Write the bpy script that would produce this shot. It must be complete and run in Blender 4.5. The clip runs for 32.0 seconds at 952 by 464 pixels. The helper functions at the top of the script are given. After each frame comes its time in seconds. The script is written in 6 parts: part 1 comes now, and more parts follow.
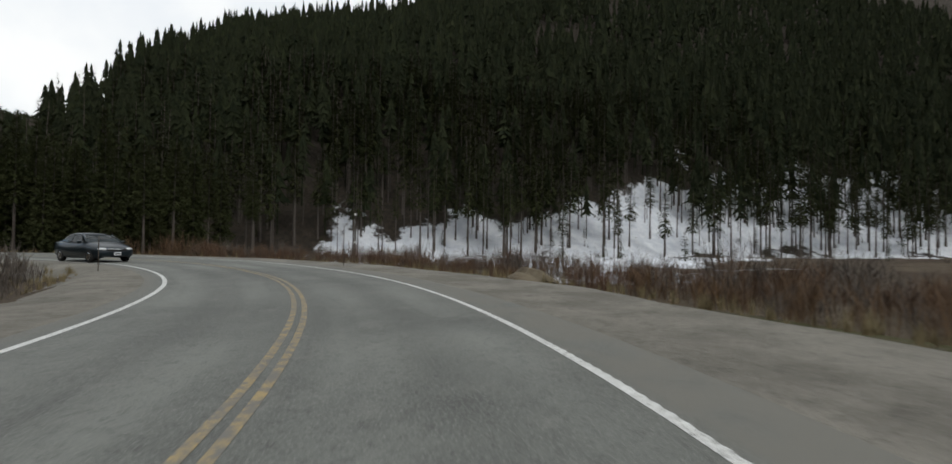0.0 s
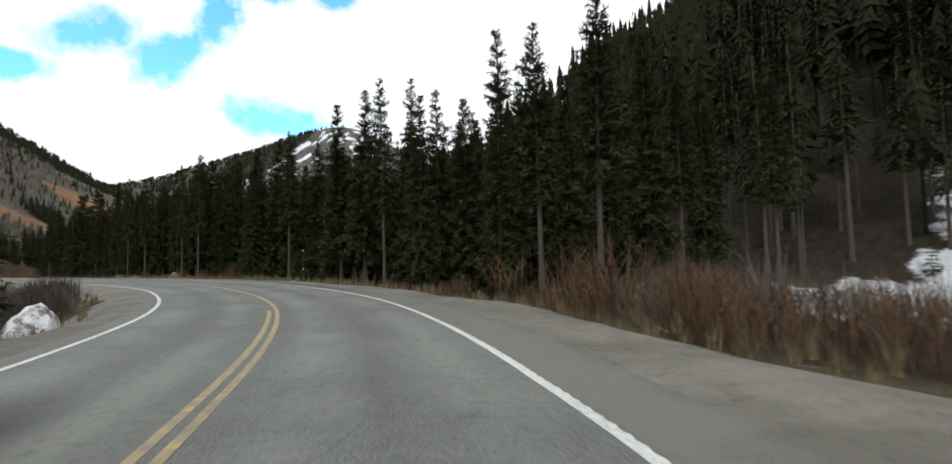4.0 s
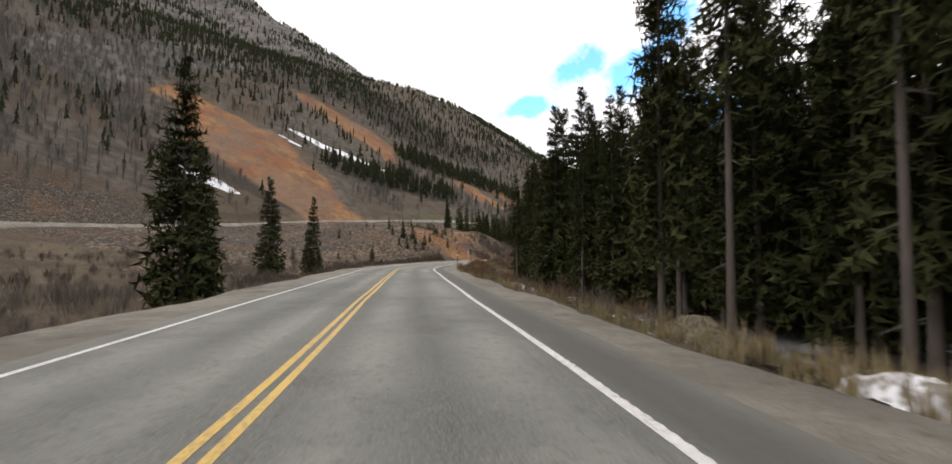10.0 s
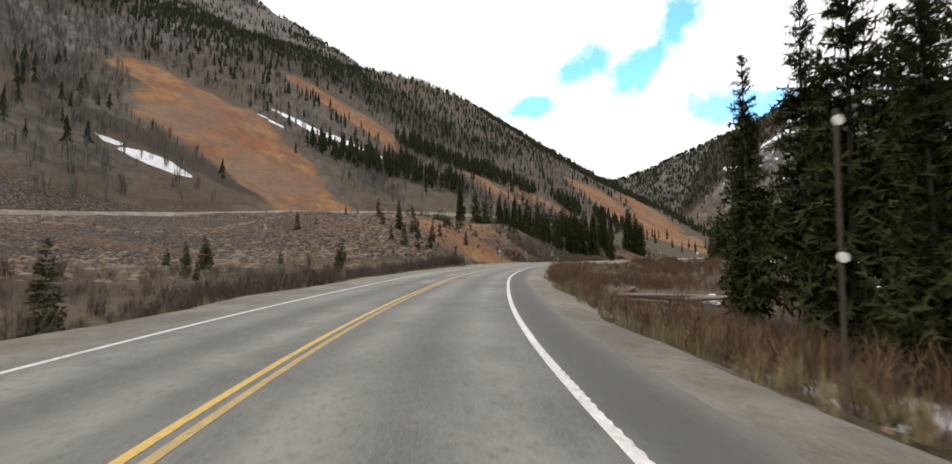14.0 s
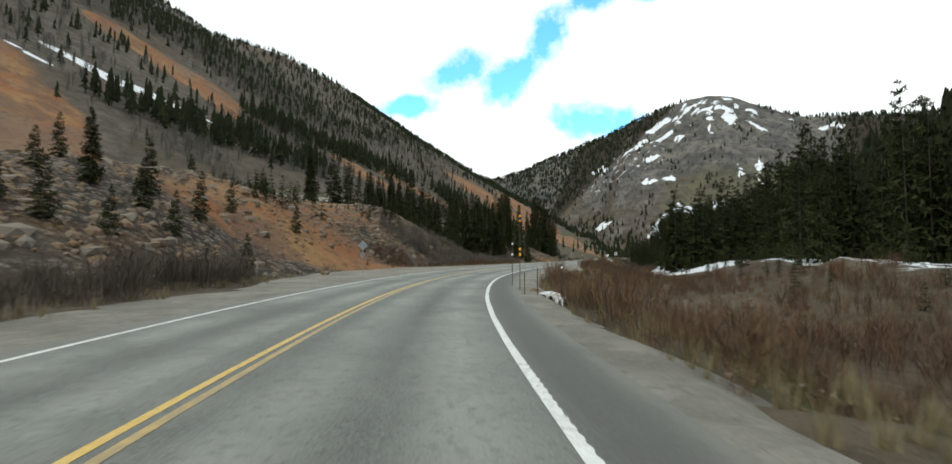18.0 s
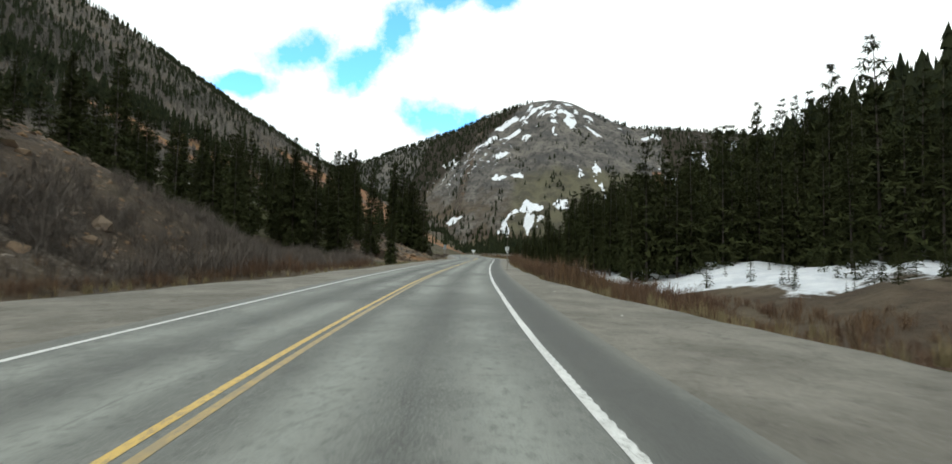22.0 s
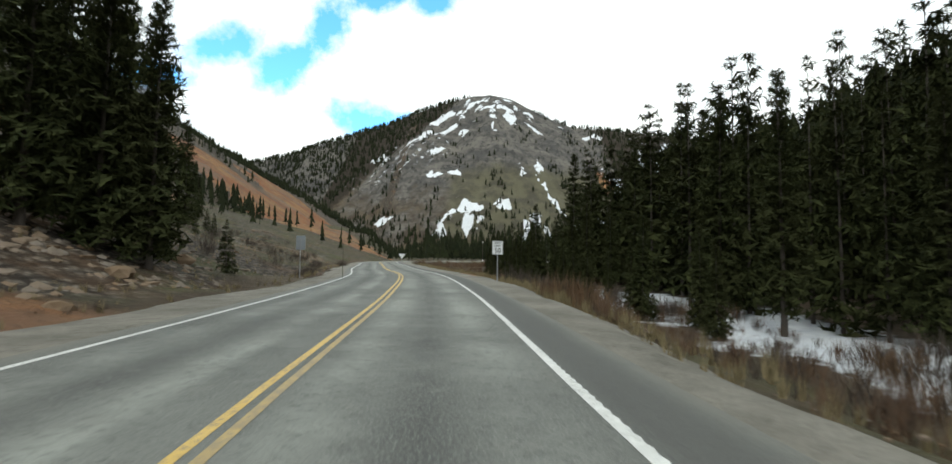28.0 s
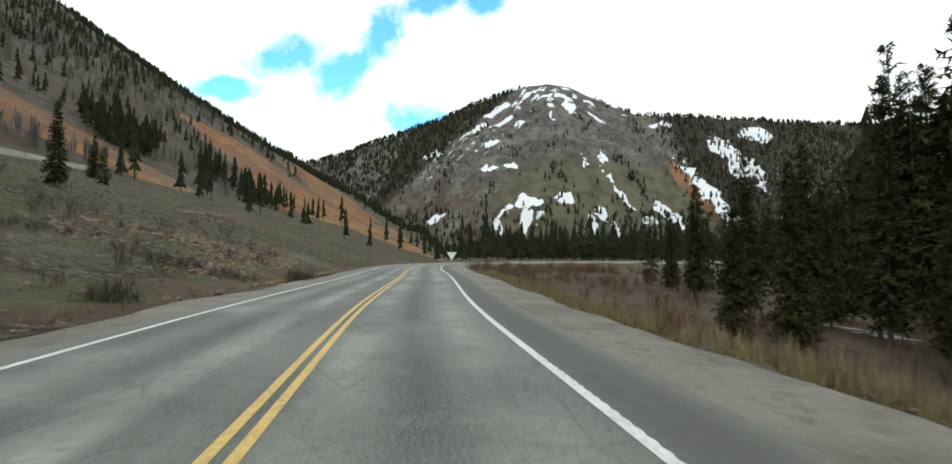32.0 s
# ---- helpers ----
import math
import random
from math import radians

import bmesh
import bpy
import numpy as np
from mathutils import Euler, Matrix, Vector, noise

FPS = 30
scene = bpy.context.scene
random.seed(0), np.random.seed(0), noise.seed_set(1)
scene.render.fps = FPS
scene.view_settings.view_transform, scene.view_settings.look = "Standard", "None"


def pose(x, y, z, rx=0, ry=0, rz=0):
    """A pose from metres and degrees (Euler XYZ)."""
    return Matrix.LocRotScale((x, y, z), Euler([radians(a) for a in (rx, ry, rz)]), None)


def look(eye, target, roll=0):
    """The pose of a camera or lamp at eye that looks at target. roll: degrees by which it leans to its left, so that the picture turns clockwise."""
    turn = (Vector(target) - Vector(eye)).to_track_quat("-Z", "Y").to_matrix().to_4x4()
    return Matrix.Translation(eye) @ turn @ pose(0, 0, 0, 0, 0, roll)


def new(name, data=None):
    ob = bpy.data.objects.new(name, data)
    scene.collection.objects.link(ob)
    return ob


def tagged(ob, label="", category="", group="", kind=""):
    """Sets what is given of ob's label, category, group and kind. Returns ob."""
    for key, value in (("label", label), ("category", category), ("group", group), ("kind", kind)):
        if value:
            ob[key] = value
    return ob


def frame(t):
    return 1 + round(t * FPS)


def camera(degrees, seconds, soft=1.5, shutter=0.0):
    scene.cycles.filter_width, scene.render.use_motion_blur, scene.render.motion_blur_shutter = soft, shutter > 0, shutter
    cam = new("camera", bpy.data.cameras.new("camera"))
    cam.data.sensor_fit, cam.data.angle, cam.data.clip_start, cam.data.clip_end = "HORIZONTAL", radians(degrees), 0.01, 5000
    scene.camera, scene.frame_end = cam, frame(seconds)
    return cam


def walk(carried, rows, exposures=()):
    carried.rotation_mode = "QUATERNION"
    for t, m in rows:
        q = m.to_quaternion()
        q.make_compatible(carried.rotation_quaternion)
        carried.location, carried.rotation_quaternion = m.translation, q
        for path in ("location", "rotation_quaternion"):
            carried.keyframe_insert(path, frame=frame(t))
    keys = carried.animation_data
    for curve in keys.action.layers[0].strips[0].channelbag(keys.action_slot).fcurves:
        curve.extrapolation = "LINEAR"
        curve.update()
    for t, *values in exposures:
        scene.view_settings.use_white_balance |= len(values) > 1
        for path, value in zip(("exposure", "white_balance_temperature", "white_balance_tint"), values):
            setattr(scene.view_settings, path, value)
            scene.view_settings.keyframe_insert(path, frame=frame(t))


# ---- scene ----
# ------------------------------------------------------------------ camera
cam = camera(89.6, 32.0, 1.5, 0.2)
PATH = [
    (0.0, (0.00, 0.00, 1.28), (8.665, 4.988, 1.466), 0.68),
    (0.5, (3.18, 2.47, 1.28), (11.193, 8.448, 1.503), 0.38),
    (1.0, (6.04, 5.27, 1.28), (13.404, 12.022, 1.542), 0.08),
    (1.5, (8.58, 8.32, 1.28), (15.190, 15.811, 1.554), -0.22),
    (2.0, (10.77, 11.59, 1.28), (16.592, 19.713, 1.573), -0.54),
    (2.5, (12.59, 15.10, 1.28), (17.464, 23.827, 1.626), -0.84),
    (3.0, (14.03, 18.85, 1.28), (17.822, 28.100, 1.686), -1.13),
    (3.5, (15.04, 22.81, 1.28), (17.682, 32.446, 1.743), -1.35),
    (4.0, (15.58, 26.93, 1.28), (17.110, 36.796, 1.783), -1.51),
    (4.5, (15.63, 31.17, 1.28), (15.864, 41.158, 1.810), -1.59),
    (5.0, (15.03, 35.52, 1.28), (14.068, 45.460, 1.819), -1.68),
    (5.5, (13.78, 39.88, 1.28), (11.793, 49.661, 1.811), -1.77),
    (6.0, (12.07, 44.22, 1.28), (9.247, 53.803, 1.792), -1.85),
    (6.5, (10.10, 48.60, 1.28), (6.549, 57.935, 1.759), -1.87),
    (7.0, (7.81, 52.95, 1.28), (3.531, 61.974, 1.702), -1.79),
    (7.5, (5.10, 57.18, 1.28), (0.138, 65.855, 1.621), -1.53),
    (8.0, (2.01, 61.29, 1.28), (-3.493, 69.637, 1.518), -1.11),
    (8.5, (-1.33, 65.27, 1.28), (-7.268, 73.312, 1.457), -0.67),
    (9.0, (-4.85, 69.07, 1.28), (-11.126, 76.856, 1.485), -0.29),
    (9.5, (-8.52, 72.72, 1.28), (-15.054, 80.284, 1.611), -0.05),
    (10.0, (-12.29, 76.25, 1.28), (-19.032, 83.618, 1.756), 0.02),
    (10.5, (-16.11, 79.66, 1.28), (-22.991, 86.895, 1.830), -0.04),
    (11.0, (-19.91, 82.98, 1.28), (-26.850, 90.160, 1.849), -0.17),
    (11.5, (-23.68, 86.24, 1.28), (-30.641, 93.392, 1.828), -0.20),
    (12.0, (-27.41, 89.42, 1.28), (-34.467, 96.485, 1.773), -0.22),
    (12.5, (-31.13, 92.52, 1.28), (-38.251, 99.531, 1.730), -0.29),
    (13.0, (-34.82, 95.60, 1.28), (-41.895, 102.656, 1.730), -0.30),
    (13.5, (-38.45, 98.69, 1.28), (-45.409, 105.854, 1.761), -0.19),
    (14.0, (-42.00, 101.81, 1.28), (-48.806, 109.113, 1.767), -0.09),
    (14.5, (-45.46, 105.01, 1.28), (-52.049, 112.522, 1.712), -0.08),
    (15.0, (-48.79, 108.42, 1.28), (-55.078, 116.179, 1.668), -0.04),
    (15.5, (-51.92, 112.05, 1.28), (-57.899, 120.059, 1.643), 0.04),
    (16.0, (-54.94, 115.84, 1.28), (-60.641, 124.042, 1.635), 0.12),
    (16.5, (-57.95, 119.68, 1.28), (-63.403, 128.052, 1.643), 0.20),
    (17.0, (-60.93, 123.60, 1.28), (-66.110, 132.150, 1.675), 0.30),
    (17.5, (-63.81, 127.67, 1.28), (-68.738, 136.355, 1.731), 0.32),
    (18.0, (-66.59, 131.85, 1.28), (-71.273, 140.673, 1.758), 0.31),
    (18.5, (-69.27, 136.12, 1.28), (-73.702, 145.064, 1.770), 0.20),
    (19.0, (-71.80, 140.43, 1.28), (-75.971, 149.511, 1.747), 0.12),
    (19.5, (-74.16, 144.82, 1.28), (-78.001, 154.042, 1.695), 0.09),
    (20.0, (-76.32, 149.28, 1.28), (-79.756, 158.659, 1.663), 0.26),
    (20.5, (-78.27, 153.80, 1.28), (-81.296, 163.326, 1.667), 0.35),
    (21.0, (-80.02, 158.39, 1.28), (-82.597, 168.048, 1.650), 0.45),
    (21.5, (-81.53, 163.05, 1.28), (-83.641, 172.815, 1.649), 0.75),
    (22.0, (-82.84, 167.74, 1.28), (-84.513, 177.593, 1.685), 0.87),
    (22.5, (-83.96, 172.49, 1.28), (-85.286, 182.395, 1.728), 0.96),
    (23.0, (-84.96, 177.31, 1.28), (-86.104, 187.228, 1.758), 0.91),
    (23.5, (-85.89, 182.17, 1.28), (-86.892, 192.105, 1.745), 0.91),
    (24.0, (-86.75, 187.07, 1.28), (-87.645, 197.023, 1.702), 0.91),
    (24.5, (-87.56, 191.99, 1.28), (-88.362, 201.953, 1.658), 0.83),
    (25.0, (-88.32, 196.90, 1.28), (-89.002, 206.866, 1.653), 0.84),
    (25.5, (-89.02, 201.78, 1.28), (-89.609, 211.759, 1.678), 0.77),
    (26.0, (-89.68, 206.65, 1.28), (-90.186, 216.632, 1.719), 0.74),
    (26.5, (-90.31, 211.50, 1.28), (-90.742, 221.475, 1.755), 0.73),
    (27.0, (-90.92, 216.30, 1.28), (-91.281, 226.280, 1.781), 0.73),
    (27.5, (-91.49, 221.07, 1.28), (-91.806, 231.049, 1.795), 0.72),
    (28.0, (-92.04, 225.80, 1.28), (-92.330, 235.779, 1.796), 0.67),
    (28.5, (-92.59, 230.48, 1.28), (-92.940, 240.464, 1.808), 0.68),
    (29.0, (-93.17, 235.13, 1.28), (-93.627, 245.099, 1.833), 0.57),
    (29.5, (-93.79, 239.72, 1.28), (-94.399, 249.684, 1.832), 0.46),
    (30.0, (-94.47, 244.26, 1.28), (-95.205, 254.217, 1.824), 0.36),
    (30.5, (-95.20, 248.75, 1.28), (-96.094, 258.696, 1.823), 0.20),
    (31.0, (-96.01, 253.19, 1.28), (-97.073, 263.123, 1.827), 0.15),
    (31.5, (-96.88, 257.59, 1.28), (-98.136, 267.496, 1.808), 0.18),
    (32.0, (-97.83, 261.93, 1.28), (-99.248, 271.818, 1.768), 0.24),
]
walk(cam, [(t, look(eye, target, roll)) for t, eye, target, roll in PATH],
     [(0.0, -0.42, 6450, 8), (0.6, -0.34, 6450, 8), (1.5, -0.22, 6450, 7), (3.0, -0.10, 6450, 7), (6.0, 0.12, 6650, 10), (8.0, 0.2, 6950, 15), (14.5, 0.2, 6950, 15), (16.5, 0.04, 6450, 1), (32.0, 0.04, 6450, 1)])

# ------------------------------------------------------------------ sky and sun
world = bpy.data.worlds.new("overcast_sky")
scene.world = world
world.use_nodes = True
wt = world.node_tree
wt.nodes.clear()


def wnode(kind, **kw):
    n = wt.nodes.new(kind)
    for k, v in kw.items():
        n.inputs[k].default_value = v
    return n


def wmath(op, a, b=None):
    n = wt.nodes.new("ShaderNodeMath")
    n.operation = op
    n.use_clamp = False
    for i, q in enumerate((a, b)):
        if q is None:
            continue
        if isinstance(q, (int, float)):
            n.inputs[i].default_value = q
        else:
            wt.links.new(q, n.inputs[i])
    return n.outputs[0]


sky = wt.nodes.new("ShaderNodeTexSky")
sky.sky_type = "NISHITA"
sky.sun_disc = False
sky.sun_elevation = radians(50)
sky.sun_rotation = radians(200)
coord = wt.nodes.new("ShaderNodeTexCoord")
big = wnode("ShaderNodeTexNoise", Scale=4.5, Detail=7.0, Roughness=0.55)
wt.links.new(coord.outputs["Generated"], big.inputs["Vector"])
sep = wt.nodes.new("ShaderNodeSeparateXYZ")
wt.links.new(coord.outputs["Generated"], sep.inputs[0])
# openings in the cloud cover: compass bearing and height of each, in degrees, with their half widths
OPENINGS = [(-23.2, 20.8, 5.0, 2.5, 35), (-19.5, 24.6, 7.5, 2.2, 42), (-14.5, 28.2, 6.5, 2.0, 22), (-7.0, 28.6, 3.4, 1.8, 0), (-14.0, 15.2, 7.0, 2.2, -4),
            (-31.0, 20.8, 4.6, 1.7, 22), (-36.5, 17.2, 4.0, 1.5, 8), (2.0, 35.0, 14.0, 3.0, 12), (40.0, 30.0, 9.0, 2.0, 10), (-80.0, 34.0, 12.0, 3.0, 0)]
az = wmath("ARCTAN2", sep.outputs[0], sep.outputs[1])
el = wmath("ARCSINE", sep.outputs[2])
warp = wnode("ShaderNodeTexNoise", Scale=11.0, Detail=7.0, Roughness=0.62)
wt.links.new(coord.outputs["Generated"], warp.inputs["Vector"])
opening = None
for b, h, wa, wb, tilt in OPENINGS:
    da = wmath("SUBTRACT", az, radians(b))
    de = wmath("SUBTRACT", el, radians(h))
    c, s = math.cos(radians(tilt)), math.sin(radians(tilt))
    u = wmath("ADD", wmath("MULTIPLY", da, c / radians(wa)), wmath("MULTIPLY", de, s / radians(wa)))
    v = wmath("ADD", wmath("MULTIPLY", da, -s / radians(wb)), wmath("MULTIPLY", de, c / radians(wb)))
    r = wmath("SUBTRACT", 1.0, wmath("SQRT", wmath("ADD", wmath("MULTIPLY", u, u), wmath("MULTIPLY", v, v))))
    opening = r if opening is None else wmath("MAXIMUM", opening, r)
hole = wmath("ADD", opening, wmath("MULTIPLY", wmath("SUBTRACT", warp.outputs["Fac"], 0.5), 2.9))
ramp = wt.nodes.new("ShaderNodeMapRange")
ramp.inputs["From Min"].default_value, ramp.inputs["From Max"].default_value = -0.1, 0.5
wt.links.new(hole, ramp.inputs["Value"])
cloud = wt.nodes.new("ShaderNodeValToRGB")
cloud.color_ramp.elements[0].position, cloud.color_ramp.elements[0].color = 0.3, (0.80, 0.84, 0.9, 1)
cloud.color_ramp.elements[1].position, cloud.color_ramp.elements[1].color = 0.62, (1, 1, 1, 1)
wt.links.new(big.outputs["Fac"], cloud.inputs["Fac"])
bg_cloud, bg_blue, mix, out = (wt.nodes.new("ShaderNodeBackground"), wt.nodes.new("ShaderNodeBackground"),
                               wt.nodes.new("ShaderNodeMixShader"), wt.nodes.new("ShaderNodeOutputWorld"))
bg_cloud.inputs["Strength"].default_value = 1.35
bg_blue.inputs["Strength"].default_value = 0.36
wt.links.new(cloud.outputs[0], bg_cloud.inputs["Color"])
tint = wt.nodes.new("ShaderNodeMix")
tint.data_type, tint.blend_type = "RGBA", "MULTIPLY"
tint.inputs[0].default_value = 1.0
tint.inputs[7].default_value = (0.52, 0.98, 1.12, 1)
wt.links.new(sky.outputs[0], tint.inputs[6])
wt.links.new(tint.outputs[2], bg_blue.inputs["Color"])
wt.links.new(ramp.outputs[0], mix.inputs[0])
wt.links.new(bg_cloud.outputs[0], mix.inputs[1])
wt.links.new(bg_blue.outputs[0], mix.inputs[2])
wt.links.new(mix.outputs[0], out.inputs["Surface"])

sun = new("sun", bpy.data.lights.new("sun", "SUN"))
sun.data.energy, sun.data.angle, sun.data.color = 1.0, radians(14), (1.0, 0.965, 0.91)
sun.matrix_world = look((0, 0, 100), (-34 + 30, 94, 0))
sun.rotation_euler = (radians(40), 0, radians(-20))

# ------------------------------------------------------------------ materials


class Mat:
    """A small builder for node materials."""

    def __init__(self, name, rough=0.85, metal=0.0, spec=0.3):
        self.m = bpy.data.materials.new(name)
        self.m.use_nodes = True
        self.t = self.m.node_tree
        self.b = self.t.nodes["Principled BSDF"]
        self.b.inputs["Roughness"].default_value = rough
        self.b.inputs["Metallic"].default_value = metal
        self.b.inputs["Specular IOR Level"].default_value = spec
        self.pos = self.t.nodes.new("ShaderNodeNewGeometry").outputs["Position"]

    def noise(self, scale, detail=4.0, rough=0.6, squash=None, vec=None):
        n = self.t.nodes.new("ShaderNodeTexNoise")
        n.inputs["Scale"].default_value, n.inputs["Detail"].default_value, n.inputs["Roughness"].default_value = scale, detail, rough
        v = vec or self.pos
        if squash:
            mp = self.t.nodes.new("ShaderNodeMapping")
            mp.inputs["Scale"].default_value = squash
            self.t.links.new(v, mp.inputs["Vector"])
            v = mp.outputs[0]
        self.t.links.new(v, n.inputs["Vector"])
        return n.outputs["Fac"]

    def voronoi(self, scale, feature="F1"):
        n = self.t.nodes.new("ShaderNodeTexVoronoi")
        n.feature = feature
        n.inputs["Scale"].default_value = scale
        self.t.links.new(self.pos, n.inputs["Vector"])
        return n

    def ramp(self, fac, stops):
        n = self.t.nodes.new("ShaderNodeValToRGB")
        e = n.color_ramp.elements
        while len(e) < len(stops):
            e.new(0.5)
        for q, (p, c) in zip(e, stops):
            q.position, q.color = p, (c if len(c) == 4 else (*c, 1))
        self.t.links.new(fac, n.inputs["Fac"])
        return n.outputs[0]

    def mix(self, fac, a, b, mode="MIX"):
        n = self.t.nodes.new("ShaderNodeMix")
        n.data_type, n.blend_type = "RGBA", mode
        for i, q in ((0, fac), (6, a), (7, b)):
            if isinstance(q, (int, float)):
                n.inputs[i].default_value = q
            elif isinstance(q, tuple):
                n.inputs[i].default_value = (*q, 1)
            else:
                self.t.links.new(q, n.inputs[i])
        return n.outputs[2]

    def math(self, op, a, b=0.0, clamp=False):
        n = self.t.nodes.new("ShaderNodeMath")
        n.operation, n.use_clamp = op, clamp
        for i, q in enumerate((a, b)):
            if isinstance(q, (int, float)):
                n.inputs[i].default_value = q
            else:
                self.t.links.new(q, n.inputs[i])
        return n.outputs[0]

    def step(self, v, lo, hi):
        n = self.t.nodes.new("ShaderNodeMapRange")
        n.interpolation_type = "SMOOTHSTEP"
        n.inputs["From Min"].default_value, n.inputs["From Max"].default_value = lo, hi
        self.t.links.new(v, n.inputs["Value"])
        return n.outputs[0]

    def attr(self, name):
        n = self.t.nodes.new("ShaderNodeAttribute")
        n.attribute_name = name
        return n.outputs["Fac"]

    def rand(self):
        return self.t.nodes.new("ShaderNodeObjectInfo").outputs["Random"]

    def island(self):
        return self.t.nodes.new("ShaderNodeNewGeometry").outputs["Random Per Island"]

    def color(self, c):
        if isinstance(c, tuple):
            self.b.inputs["Base Color"].default_value = (*c, 1)
        else:
            self.t.links.new(c, self.b.inputs["Base Color"])
        return self

    def bump(self, h, strength=0.4, dist=0.05):
        n = self.t.nodes.new("ShaderNodeBump")
        n.inputs["Strength"].default_value, n.inputs["Distance"].default_value = strength, dist
        self.t.links.new(h, n.inputs["Height"])
        self.t.links.new(n.outputs[0], self.b.inputs["Normal"])
        return self


# ground: earth, dry grass, grey talus, ochre scree and old snow, told apart by masks on the sheet
M_GROUND = Mat("ground_earth", 0.95, 0, 0.15)
g = M_GROUND
n1, n2, n3 = g.noise(0.09, 6), g.noise(1.3, 5), g.noise(7.0, 4)
earth = g.mix(g.step(n1, 0.4, 0.62), (0.075, 0.056, 0.04), (0.125, 0.10, 0.07))
earth = g.mix(g.math("MULTIPLY", g.step(n2, 0.35, 0.7), 0.6), earth, (0.045, 0.036, 0.026))
grass = g.mix(g.step(n2, 0.3, 0.7), (0.098, 0.089, 0.053), (0.058, 0.056, 0.034))
grass = g.mix(g.math("MULTIPLY", g.step(g.noise(0.45, 7, 0.75), 0.5, 0.62), 0.75), grass, (0.045, 0.04, 0.029))
grass = g.mix(g.math("MULTIPLY", g.step(g.noise(0.2, 6, 0.7), 0.52, 0.66), 0.6), grass, (0.135, 0.122, 0.10))
grass = g.mix(g.math("MULTIPLY", g.step(g.noise(0.13, 6, 0.65), 0.44, 0.56), 0.8), grass, (0.066, 0.069, 0.026))
grass = g.mix(g.math("MULTIPLY", g.step(g.noise(6.0, 5, 0.85), 0.55, 0.64), 0.65), grass, (0.21, 0.20, 0.175))
# stone cells with pale tops; shade in the gaps is painted near black
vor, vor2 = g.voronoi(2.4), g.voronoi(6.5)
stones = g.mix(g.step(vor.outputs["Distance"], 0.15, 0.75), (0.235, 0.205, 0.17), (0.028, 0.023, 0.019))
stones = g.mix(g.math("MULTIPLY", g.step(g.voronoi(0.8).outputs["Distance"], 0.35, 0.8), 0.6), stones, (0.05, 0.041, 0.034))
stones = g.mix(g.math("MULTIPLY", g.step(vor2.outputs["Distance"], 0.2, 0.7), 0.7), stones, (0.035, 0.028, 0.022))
stones = g.mix(g.math("MULTIPLY", g.step(g.noise(0.12, 5, 0.65), 0.5, 0.64), 0.3), stones, (0.16, 0.085, 0.038))
ochre = g.mix(g.step(g.noise(0.05, 6, 0.65), 0.38, 0.62), (0.215, 0.088, 0.04), (0.26, 0.15, 0.07))
ochre = g.mix(g.math("MULTIPLY", g.step(g.noise(0.16, 6, 0.7, (0.18, 1.0, 1.0)), 0.46, 0.58), 0.7), ochre, (0.125, 0.08, 0.058))
ochre = g.mix(g.math("MULTIPLY", g.step(g.noise(0.022, 4, 0.6), 0.5, 0.62), 0.6), ochre, (0.15, 0.115, 0.088))
ochre = g.mix(g.math("MULTIPLY", g.step(g.noise(0.35, 6, 0.7), 0.5, 0.72), 0.5), ochre, (0.085, 0.055, 0.036))
ochre = g.mix(g.math("MULTIPLY", g.step(g.noise(1.1, 5, 0.75), 0.5, 0.72), 0.6), ochre, (0.06, 0.05, 0.04))
wood = g.mix(g.step(g.noise(0.22, 6, 0.7), 0.35, 0.65), (0.058, 0.051, 0.042), (0.12, 0.106, 0.087))
wood = g.mix(g.math("MULTIPLY", g.step(g.noise(0.025, 5, 0.6), 0.45, 0.62), 0.7), wood, (0.085, 0.062, 0.042))
wood = g.mix(g.math("MULTIPLY", g.step(g.noise(0.9, 5, 0.8), 0.52, 0.68), 0.6), wood, (0.035, 0.031, 0.027))
rocky = g.mix(g.step(g.noise(0.03, 7, 0.7), 0.38, 0.62), (0.075, 0.072, 0.070), (0.16, 0.147, 0.13))
rocky = g.mix(g.math("MULTIPLY", g.step(g.noise(0.16, 6, 0.75, (1, 0.35, 1)), 0.5, 0.6), 0.8), rocky, (0.04, 0.04, 0.039))
rocky = g.mix(g.math("MULTIPLY", g.step(g.noise(0.07, 6, 0.7, (0.25, 0.25, 2.2)), 0.5, 0.6), 0.5), rocky, (0.06, 0.057, 0.054))
olive = g.mix(g.step(g.noise(0.05, 7, 0.7), 0.4, 0.62), (0.115, 0.108, 0.072), (0.072, 0.066, 0.05))


def masked(name, sharp, scale=0.25, spread=0.5, fine=1.5):
    a = g.math("ADD", g.attr(name), g.math("MULTIPLY", g.math("SUBTRACT", g.noise(scale, 8, 0.68), 0.5), spread * 2))
    return g.step(a, 0.5 - sharp, 0.5 + sharp)


# needle litter, coloured darker still to carry the shade under the trees
litter_shade = g.mix(g.step(n2, 0.35, 0.65), (0.045, 0.036, 0.027), (0.028, 0.024, 0.019))
col = g.mix(masked("litter_shade", 0.2), earth, litter_shade)
col = g.mix(masked("grassy", 0.2), col, grass)
col = g.mix(masked("brushy", 0.2), col, wood)
col = g.mix(masked("brush_floor", 0.2, 0.2), col, (0.05, 0.042, 0.034))
col = g.mix(masked("rocky", 0.15, 0.03), col, rocky)
col = g.mix(masked("olive", 0.2, 0.03), col, olive)
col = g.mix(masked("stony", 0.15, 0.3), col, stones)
col = g.mix(masked("ochre", 0.12, 0.06, 0.45), col, ochre)
snow_col = g.mix(g.step(g.noise(0.8, 5), 0.3, 0.75), (0.62, 0.65, 0.70), (0.80, 0.82, 0.85))
